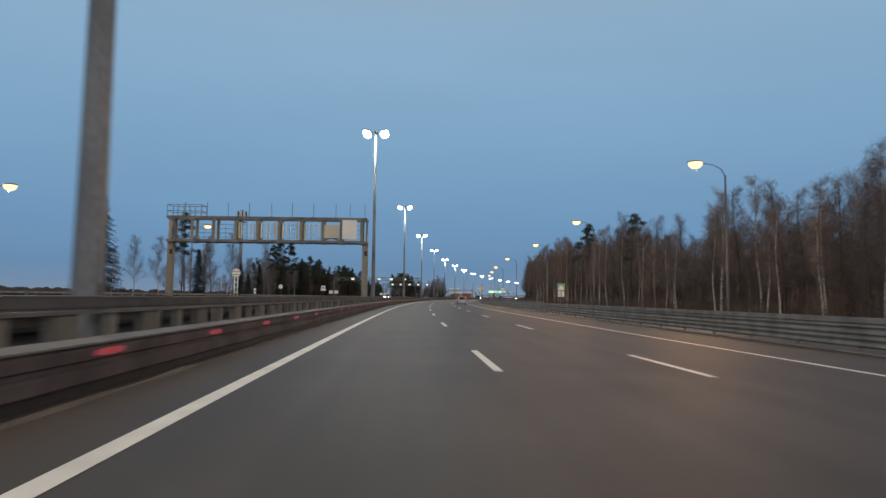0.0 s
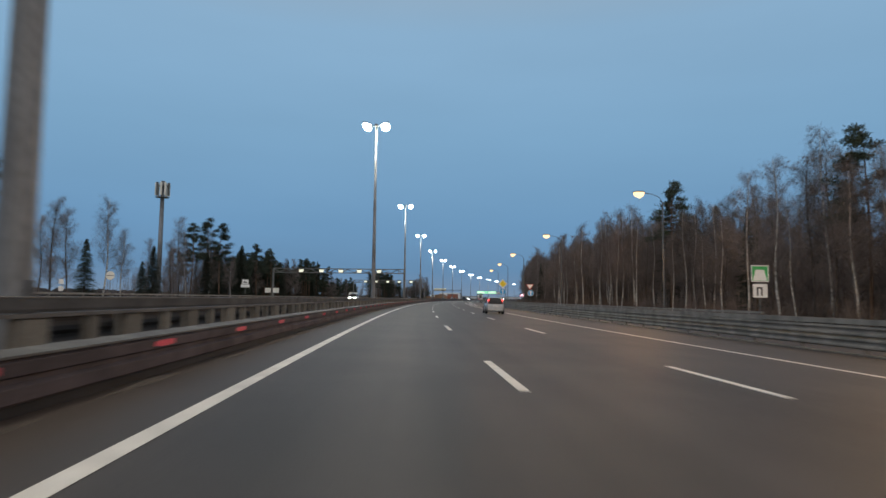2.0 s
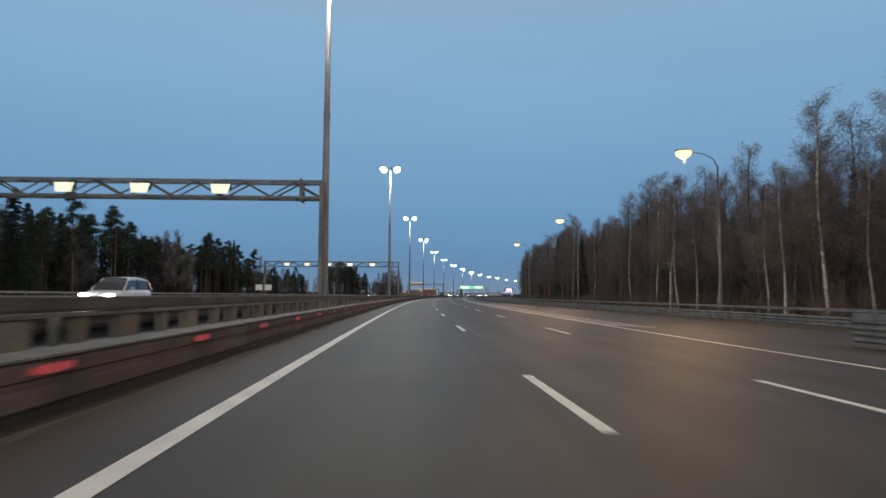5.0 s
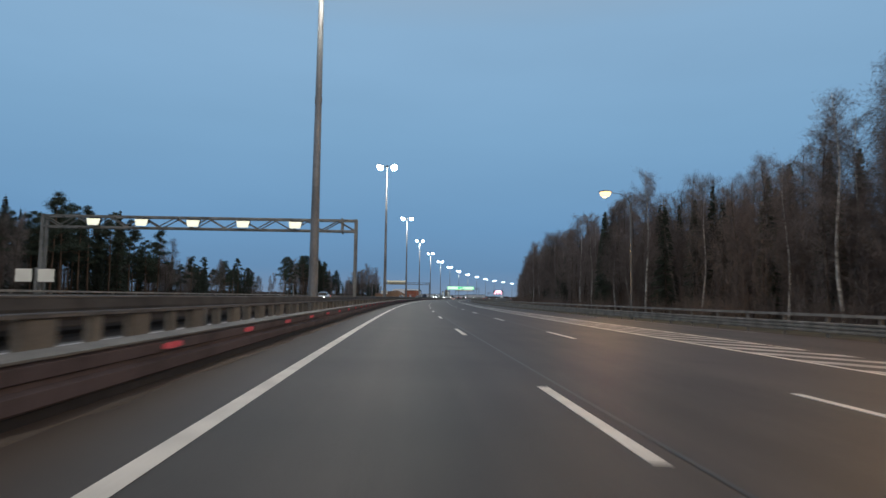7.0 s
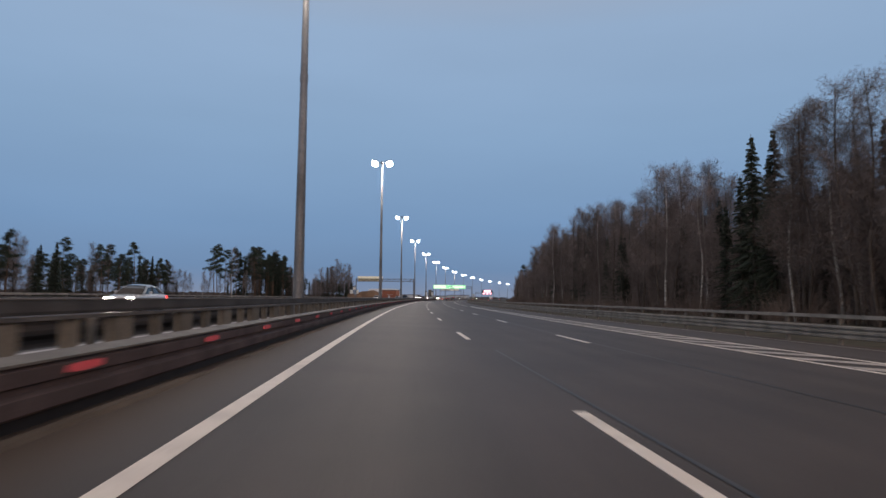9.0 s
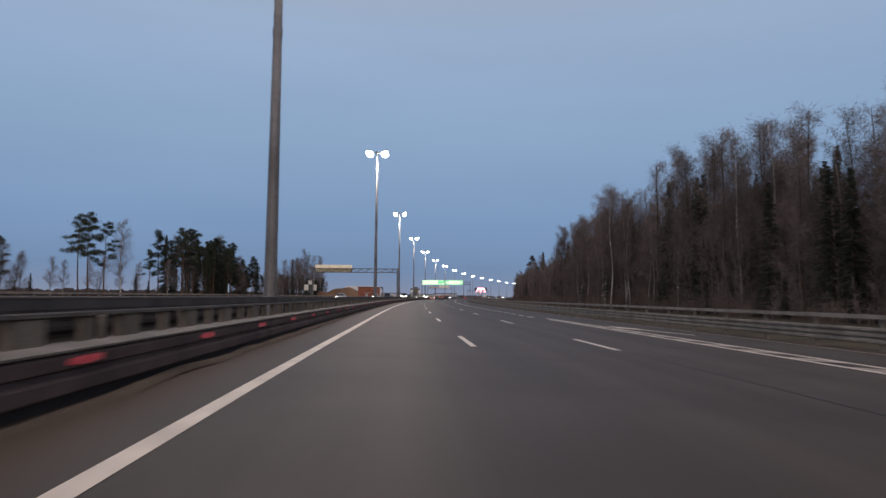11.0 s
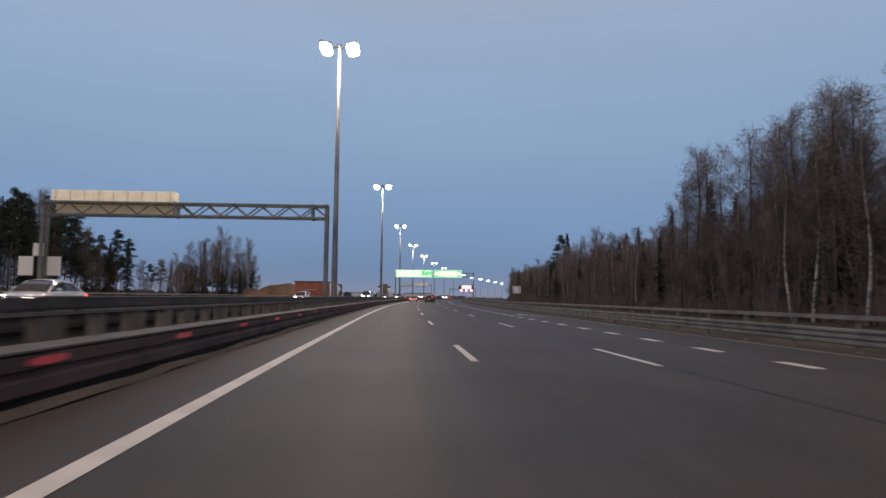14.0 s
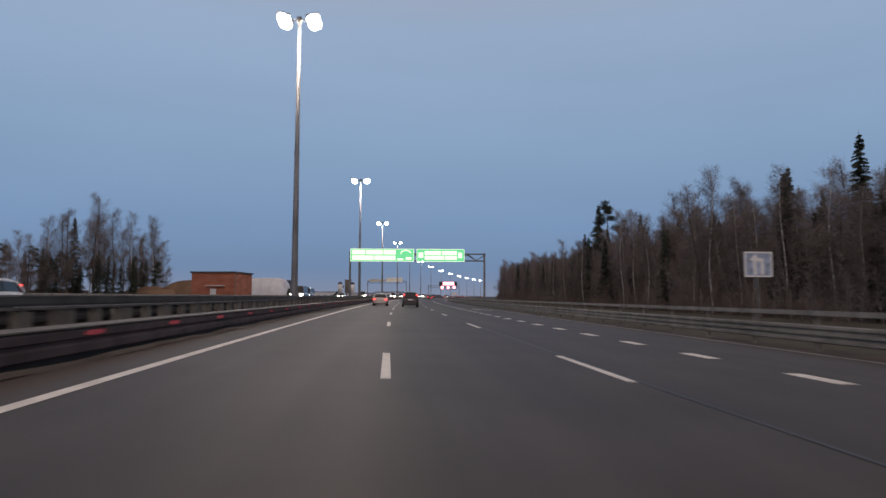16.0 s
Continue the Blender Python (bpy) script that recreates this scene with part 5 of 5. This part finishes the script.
def pine(h, seed, low=0.5):
    rnd = random.Random(seed)
    bend = rnd.uniform(-0.4, 0.4)
    pts = [Vector((bend * math.sin(z / h * 3), 0.3 * math.sin(z / h * 2 + seed), z)) for z in np.linspace(-0.6, h, 8)]
    trunk, crown = Shape().tube(pts, [0.20 * (1 - 0.85 * i / 7) for i in range(8)], 7), Shape()
    for i in range(26):
        f = low + (1 - low) * (i + rnd.random()) / 26
        p = Vector((bend * math.sin(f * 3), 0.3 * math.sin(f * 2 + seed), f * h))
        a = rnd.uniform(0, 2 * math.pi)
        ln = h * 0.15 * (1.15 - ((f - low) / (1 - low)) ** 1.5) * rnd.uniform(0.5, 1.2) + 0.3
        d = Vector((math.cos(a), math.sin(a), rnd.uniform(-0.1, 0.5))).normalized()
        e = p + d * ln
        trunk.tube([p, p.lerp(e, 0.5) + Vector((0, 0, -0.05 * ln)), e], (0.04, 0.025, 0.008), 4, cap=False)
        for c, rr in ((e, 0.62), (p.lerp(e, 0.65) + Vector((0, 0, 0.15)), 0.52)):
            for _ in range(105):
                o = Vector((rnd.gauss(0, 1), rnd.gauss(0, 1), rnd.gauss(0, 0.55))) * rr * 0.62
                q = c + o
                dd = Vector((rnd.gauss(0, 1), rnd.gauss(0, 1), rnd.gauss(0.3, 1))).normalized()
                ss = dd.cross(Vector((rnd.gauss(0, 1), rnd.gauss(0, 1), rnd.gauss(0, 1)))).normalized() * 0.055
                crown.add([q - ss, q + ss, q + dd * rnd.uniform(0.22, 0.44)], ((0, 1, 2),))
    return (("trunk", trunk.mesh("trunk", M_PINE_BARK, smooth=True)), ("crown", crown.mesh("crown", M_PINE)))


def shrub(h, seed, mat):
    rnd = random.Random(seed)
    sh = Shape()
    for _ in range(46):
        a = rnd.uniform(0, 2 * math.pi)
        d = Vector((math.cos(a) * rnd.uniform(0.1, 0.8), math.sin(a) * rnd.uniform(0.1, 0.8), 1)).normalized()
        p = Vector((rnd.gauss(0, 0.5), rnd.gauss(0, 0.5), -0.1))
        ln = h * rnd.uniform(0.5, 1.0)
        ribbon(sh, p, d, ln, 0.014, rnd)
        for _ in range(12):
            b = p + d * ln * rnd.uniform(0.2, 0.95)
            ribbon(sh, b, (d + Vector((rnd.gauss(0, 0.7), rnd.gauss(0, 0.7), rnd.gauss(0, 0.4)))).normalized(), rnd.uniform(0.25, 0.7), 0.010, rnd)
    return (("bush", sh.mesh("bush", mat)),)


BIRCH = [bare_tree(15 + i, 11 + i, M_BIRCH, spread=0.22, low=0.30, twigs=94, limbs=38, r=0.14) for i in range(4)]
ALDER = [bare_tree(13 + i, 31 + i, M_BARK, spread=0.26, low=0.16, twigs=98, limbs=38, r=0.13) for i in range(4)]
SPRUCE = [spruce(14 + 2 * i, 51 + i, (0.15, 0.165, 0.15, 0.25)[i]) for i in range(4)]
PINE = [pine(17 + i, 71 + i, 0.42 + 0.08 * (i % 2)) for i in range(3)]
SHRUB = [shrub(2.4 + 0.5 * i, 91 + i, M_SHRUB) for i in range(3)]
KINDS = {"birch": (BIRCH, "birch_tree", "bare white-stemmed birch tree at the wood's edge", "tree"), "alder": (ALDER, "bare_tree", "leafless dark-stemmed tree with brown twigs", "tree"),
         "spruce": (SPRUCE, "spruce_tree", "dark green spruce tree with drooping boughs", "tree"), "pine": (PINE, "pine_tree", "tall pine tree with a bare stem and dark clumped crown", "tree"),
         "shrub": (SHRUB, "shrub", "brown leafless shrub on the verge", "shrub")}
tree_rnd = random.Random(5)


def land(u):
    """Height of the land beside the road."""
    if u > 0:
        return -1.0 if u > 30 else -1.0 + 0.02 * (30 - u)
    return float(np.interp(-u, (22.4, 27, 45, 90, 220), (0.46, 0.45, 0.1, -0.5, -1.2)))


def plant(kind, s, u, height=None, pick=None):
    meshes, name, label, cat = KINDS[kind]
    i = tree_rnd.randrange(3 if kind == "spruce" else len(meshes)) if pick is None else pick
    base = {"birch": 15 + i, "alder": 13 + i, "spruce": 14 + 2 * i, "pine": 17 + i, "shrub": 2.4 + 0.5 * i}[kind]
    k = (height / base) if height else tree_rnd.uniform(0.85, 1.15)
    ob = thing(name, at(s, u, land(u), tree_rnd.uniform(0, 360)) @ Matrix.Diagonal((k, k, k, 1)), label, cat, {"shrub": "verge shrubs"}.get(kind, "trees beside the road"))
    for nm, me in meshes[i]:
        part(nm, me, None, ob)
    return ob


# the wood's edge beyond the verge: chainage, and height of the skyline there
WOOD_U = 42.0
EDGE = ((50, 15), (104, 15.5), (132, 17), (150, 13), (165, 15.5), (176, 19), (192, 17), (212, 16), (226, 21.5), (237, 19.5), (262, 22), (291, 21), (320, 22.5), (335, 23.5), (345, 21), (363, 19), (377, 22), (392, 24), (411, 21.5), (434, 19.5),
        (445, 24), (459, 24.5), (469, 20), (492, 25), (517, 24), (525, 20.5), (534, 22), (545, 25.5), (561, 22), (590, 23), (600, 23), (607, 17.5), (613, 16), (630, 13.5), (647, 15.5), (656, 18), (672, 14.5), (690, 17), (705, 19), (730, 14.5), (798, 16.5), (877, 19.5), (970, 19))


def edge_height(s):
    return float(np.interp(s, [e[0] for e in EDGE], [e[1] for e in EDGE])) + 1.0


s = 56.0
while s < 958:
    for row, (ua, ub) in enumerate(((0, 3.5), (4, 10))):
        u = WOOD_U + tree_rnd.uniform(ua, ub)
        q = s + tree_rnd.uniform(-2.2, 2.2)
        dark = (0.04 if row == 0 else 0.14) + 0.22 * smoothstep(330, 420, q)
        r = tree_rnd.random()
        kind = "spruce" if r < dark else "birch" if r < dark + (0.34 if row == 0 else 0.22) else "alder"
        plant(kind, q, u, edge_height(q) * tree_rnd.uniform(0.77, 1.0) * (0.88 if kind == "spruce" else 1.0))
    s += 5.2 if s < 700 else 7.0
# trees that stand out of the skyline
for kind, s, u, h in (("spruce", 224, 45, 22.5), ("pine", 221, 44, 22), ("birch", 246, 44, 17), ("birch", 386, 41, 24.5), ("birch", 240, 41, 19), ("birch", 252, 41.5, 20), ("birch", 262, 42, 21), ("birch", 445, 50, 24.5), ("alder", 492, 48, 25.5),
                      ("alder", 498, 44, 25), ("alder", 504, 43, 25), ("birch", 510, 44, 26), ("alder", 516, 43, 25), ("birch", 533, 43, 22.5), ("birch", 537, 41, 23), ("alder", 541, 42, 25), ("birch", 545, 42, 26), ("alder", 595, 42, 23), ("birch", 597, 43, 23), ("spruce", 650, 60, 22.5), ("spruce", 655, 54, 19), ("spruce", 648, 49, 17),
                      ("alder", 693, 55, 21.5), ("spruce", 697, 50, 18.5), ("pine", 704, 46, 21), ("spruce", 739, 53.7, 26.5), ("spruce", 743, 51, 19), ("pine", 172, 44, 18.5), ("birch", 176, 43, 19.5), ("birch", 168, 43, 16),
                      ("alder", 394, 43, 22.5), ("alder", 397, 42, 22.5), ("alder", 400, 43.5, 22), ("birch", 403, 43, 22), ("alder", 406, 42, 22), ("alder", 409, 43, 22.3), ("alder", 411.5, 44, 22.6), ("alder", 568.5, 43, 22.3), ("birch", 571, 42.5, 22.6), ("alder", 574, 43, 22.4), ("spruce", 413.5, 43, 22.3), ("spruce", 416.5, 42, 22)):
    plant(kind, s, u, h)
for i in range(34):
    s = 98 + 6.4 * i + tree_rnd.uniform(-2.5, 2.5)
    plant("birch", s, tree_rnd.uniform(38.5, 41.5), edge_height(s) * tree_rnd.uniform(0.62, 0.92))
# a taller second rank where the wood is highest
second = random.Random(12)
for i in range(34):
    s = 438 + 4.9 * i + second.uniform(-1.5, 1.5)
    plant("birch" if second.random() < 0.25 else "alder", s, second.uniform(46, 50), edge_height(s) * second.uniform(0.92, 1.03), second.randrange(4))
for i in range(120):
    s = 60 + 6.6 * i + tree_rnd.uniform(-2, 2)
    plant("shrub", s, tree_rnd.uniform(36.5, 41.5))

# trees past the opposite carriageway, in loose stands: chainage, and height of their skyline
STANDS = ((150, 4), (172, 9), (184, 15), (205, 17), (213, 13), (226, 19), (238, 20), (253, 17), (265, 20), (284, 22), (300, 17), (311, 18), (331, 19), (345, 17), (376, 16), (386, 18), (399, 19), (416, 18), (435, 14), (444, 11), (469, 12), (500, 13), (520, 12), (535, 11),
          (548, 9), (560, 11), (572, 12), (580, 12), (600, 13), (607, 21), (618, 23), (635, 23.5), (652, 24), (668, 22), (683, 20), (690, 12), (700, 12), (708, 16), (718, 19), (727, 23), (745, 22), (758, 23), (770, 18), (790, 10))


def stand_height(s):
    return float(np.interp(s, [e[0] for e in STANDS], [e[1] for e in STANDS])) + 0.6


def stand_u(s):
    return float(np.interp(s, (150, 480, 530, 690, 705, 800), (-58, -58, -74, -77, -69, -69)))


s = 176.0
while s < 775:
    loose = s < 302 or 540 < s < 604 or 686 < s < 712
    dense = 302 <= s < 440 or 604 <= s <= 686
    for row in range(1 if loose else 2):
        q = s + tree_rnd.uniform(-2, 2)
        u = stand_u(q) - tree_rnd.uniform(0, 5) - 6 * row
        r = tree_rnd.random()
        kind = ("alder" if r < 0.6 else "birch" if r < 0.85 else "spruce") if loose or s > 700 else ("pine" if r < 0.55 else "spruce" if r < 0.8 else "alder")
        hh = stand_height(q) * tree_rnd.uniform(0.72, 1.0) * (0.6 if loose and kind == "spruce" else 1.0)
        plant(kind, q, u, hh, 3 if kind == "spruce" and s < 340 else None)
    s += 6.5 if loose else 4.6 if dense else 7.5
for kind, s, u, h in (("spruce", 164, -57.8, 20.8), ("pine", 203, -59, 21), ("spruce", 206, -57, 13), ("pine", 271, -58.5, 19), ("pine", 284, -60, 22), ("pine", 289, -58, 21), ("spruce", 203, -45, 9), ("spruce", 238, -52, 11), ("pine", 385, -60, 17.8),
                      ("pine", 528, -60, 15.5), ("pine", 533, -61, 16.5), ("pine", 537, -60, 15.5), ("birch", 545, -61, 17), ("pine", 612, -77, 22.5), ("pine", 620, -79, 23.5), ("alder", 627, -82, 23), ("pine", 648, -76, 20.5), ("pine", 673, -75, 17.5), ("spruce", 680, -76, 16),
                      ("alder", 727, -69, 25), ("spruce", 725, -67, 12), ("birch", 745, -69, 23), ("birch", 757, -69, 23.5), ("alder", 718, -70, 20)):
    plant(kind, s, u, h, 3 if kind == "spruce" and s < 240 else None)


# ---- depth of the woods ----
def wood_block(seed, length, deep, count, mix, hh):
    """One stretch of close-standing trees as a single mesh with four materials."""
    rnd = random.Random(seed)
    v, f, mi, slots = [], [], [], []
    for _ in range(count):
        kind = rnd.choices(list(mix), weights=list(mix.values()))[0]
        i = rnd.randrange(3 if kind == "spruce" else len(KINDS[kind][0]))
        base = {"birch": 15 + i, "alder": 13 + i, "spruce": 14 + 2 * i, "pine": 17 + i, "shrub": 2.4 + 0.5 * i}[kind]
        k = hh * rnd.uniform(0.75, 1.1) / base if kind != "shrub" else 1.0
        m = pose(rnd.uniform(0, deep), rnd.uniform(0, length), 0, 0, 0, rnd.uniform(0, 360)) @ Matrix.Diagonal((k, k, k, 1))
        for nm, me in KINDS[kind][0][i]:
            mat = me.materials[0]
            if mat.name not in slots:
                slots.append(mat.name)
            o = len(v)
            co = np.empty(len(me.vertices) * 3)
            me.vertices.foreach_get("co", co)
            co = co.reshape(-1, 3) @ np.array(m.to_3x3()).T + np.array(m.translation)
            v.extend(map(tuple, co.tolist()))
            fs = [tuple(i + o for i in p.vertices) for p in me.polygons]
            f.extend(fs)
            mi.extend([slots.index(mat.name)] * len(fs))
    me = bpy.data.meshes.new("woodland")
    me.from_pydata(v, [], f)
    for nm in slots:
        me.materials.append(bpy.data.materials[nm])
    me.polygons.foreach_set("material_index", mi)
    me.update()
    return me


WOOD = [wood_block(100 + i, 46, 17, 36, {"alder": 6, "birch": 3, "spruce": 1.3}, 14.5) for i in range(3)]


def thicket(seed, length, deep, count, h0, h1, tw, w, low=0.55):
    """Close-grown saplings and undergrowth as one mesh."""
    rnd = random.Random(seed)
    sh = Shape()
    for _ in range(count):
        p = Vector((rnd.uniform(0, deep), rnd.uniform(0, length), -0.3))
        h = rnd.uniform(h0, h1) * (low + (1 - low) * p.x / deep)
        d = Vector((rnd.gauss(0, 0.08), rnd.gauss(0, 0.08), 1)).normalized()
        sh.tube([p, p + d * h], (0.035, 0.008), 3, cap=False)
        for _ in range(tw):
            f = rnd.uniform(0.1, 1.0)
            ribbon(sh, p + d * h * f, Vector((rnd.gauss(0, 0.6), rnd.gauss(0, 0.6), rnd.uniform(0.1, 1.2))).normalized(), (0.4 + 1.3 * (1 - f * 0.6)) * rnd.uniform(0.5, 1.0), w, rnd)
    return sh


THICK = [thicket(300 + i, 46, 9, 190, 2.0, 6.5, 44, 0.016).mesh("thicket", M_SHRUB if i else M_TWIG) for i in range(3)]
DEEP = [thicket(320 + i, 46, 26, 200, 9.0, 14.0, 60, 0.045, 0.8).mesh("woodland_depth", M_TWIG) for i in range(2)]
DARK = [wood_block(110 + i, 46, 6, 26, {"spruce": 5, "alder": 4}, 12.5) for i in range(2)]
MID = [thicket(340 + i, 46, 5, 170, 9.0, 14.5, 90, 0.026, 0.85).mesh("woodland_edge", M_TWIG) for i in range(3)]
for i in range(20):
    s = 48 + 45.4 * i
    k = edge_height(s + 23) / 14.5
    for mesh, u, kx, kz, label in ((MID[i % 3], 45.5, 1.4, 0.86, "thick brown tangle of leafless young trees"), (WOOD[i % 3], 52.0, 1.3, 0.93, "close leafless mixed wood behind the first trees"),
                                   (DEEP[i % 2], 51.0, 0.9, 0.84, "dense dark leafless wood"), (DEEP[(i + 1) % 2], 74.0, 1.0, 0.84, "dense dark leafless wood")):
        ob = tagged(new("woodland", mesh), label, "woods", kind="stuff")
        ob.matrix_basis = at(s, u, -1.0) @ Matrix.Diagonal((kx, 1, k * kz, 1))
    if s > 300:
        ob = tagged(new("woodland", DARK[i % 2]), "dark close stand of spruces and bare trees", "woods", kind="stuff")
        ob.matrix_basis = at(s, 45.0, -1.0) @ Matrix.Diagonal((1.3, 1, k * 0.92, 1))
        ob = tagged(new("woodland", MID[(i + 1) % 3]), "thick brown tangle of leafless young trees", "woods", kind="stuff")
        ob.matrix_basis = at(s, 42.5, -1.0) @ Matrix.Diagonal((1.2, 1, k * 0.74, 1))
    ob = tagged(new("thicket", THICK[i % 3]), "brown leafless undergrowth along the wood's edge", "undergrowth", kind="stuff")
    ob.matrix_basis = at(s, 40.0, -0.9) @ Matrix.Diagonal((1, 1, 1.25, 1))
for i in range(20):
    for j, u in enumerate((96, 118)):
        ob = tagged(new("woodland", WOOD[(i + j) % 3]), "close leafless mixed wood behind the first trees", "woods", kind="stuff")
        ob.matrix_basis = at(-42 + 46 * i, u, -1.0) @ Matrix.Diagonal((1.2, 1, min(edge_height(46 * i - 19), 18) / 15.5, 1))
LEFT_WOOD = [wood_block(200 + i, 44, 14, 26, {"spruce": 3, "pine": 3, "alder": 4}, 12.5) for i in range(2)]
LEFT_DARK = [wood_block(220 + i, 40, 8, 34, {"spruce": 4, "pine": 5, "alder": 1}, 12.0) for i in range(2)]
for i, s in enumerate((312, 348, 384, 414, 628, 652)):
    hh = min(stand_height(s + q) for q in (4, 12, 20, 28, 36)) / 12.5
    for mesh, du, kz, label in ((LEFT_DARK[i % 2], -12 if s < 600 else -9, 0.92, "close dark stand of pines and spruces"), (LEFT_WOOD[i % 2], -28, 0.98, "loose dark stand of pines and bare trees"), (DEEP[i % 2], -46, 0.72, "dark scrub among the pines"))[:3 if s < 600 else 1]:
        ob = tagged(new("woodland", mesh), label, "woods", kind="stuff")
        ob.matrix_basis = at(s, stand_u(s) + du, -0.7) @ Matrix.Diagonal((1, 0.9, hh * kz, 1))
for i, (s, u, k) in enumerate(((448, -78, 0.78), (492, -84, 0.85), (705, -88, 1.0), (726, -80, 0.9))):
    ob = tagged(new("woodland", LEFT_WOOD[i % 2]), "loose dark stand of pines and bare trees", "woods", kind="stuff")
    ob.matrix_basis = at(s, u, -0.8) @ Matrix.Diagonal((1, 1, k, 1))
FAR = Shape()
far_rnd = random.Random(9)
for i in range(2200):
    side = far_rnd.random()
    s = far_rnd.uniform(150, 2300)
    u = -far_rnd.uniform(320, 420) if side < 0.7 else far_rnd.uniform(160, 230)
    p = spot(s, u, -1.3)
    h = far_rnd.uniform(4.5, 8)
    w = far_rnd.uniform(4.0, 8.0)
    FAR.tube([p, p + Vector((0, 0, h * 0.35)), p + Vector((far_rnd.uniform(-0.5, 0.5), 0, h * 0.7)), p + Vector((0, 0, h))], (w * 0.8, w, w * 0.75, w * 0.3), 7)
tagged(new("far_woods", FAR.mesh("far_woods", M_FARWOOD)), "low dark line of woods on the skyline", "woods", kind="stuff")
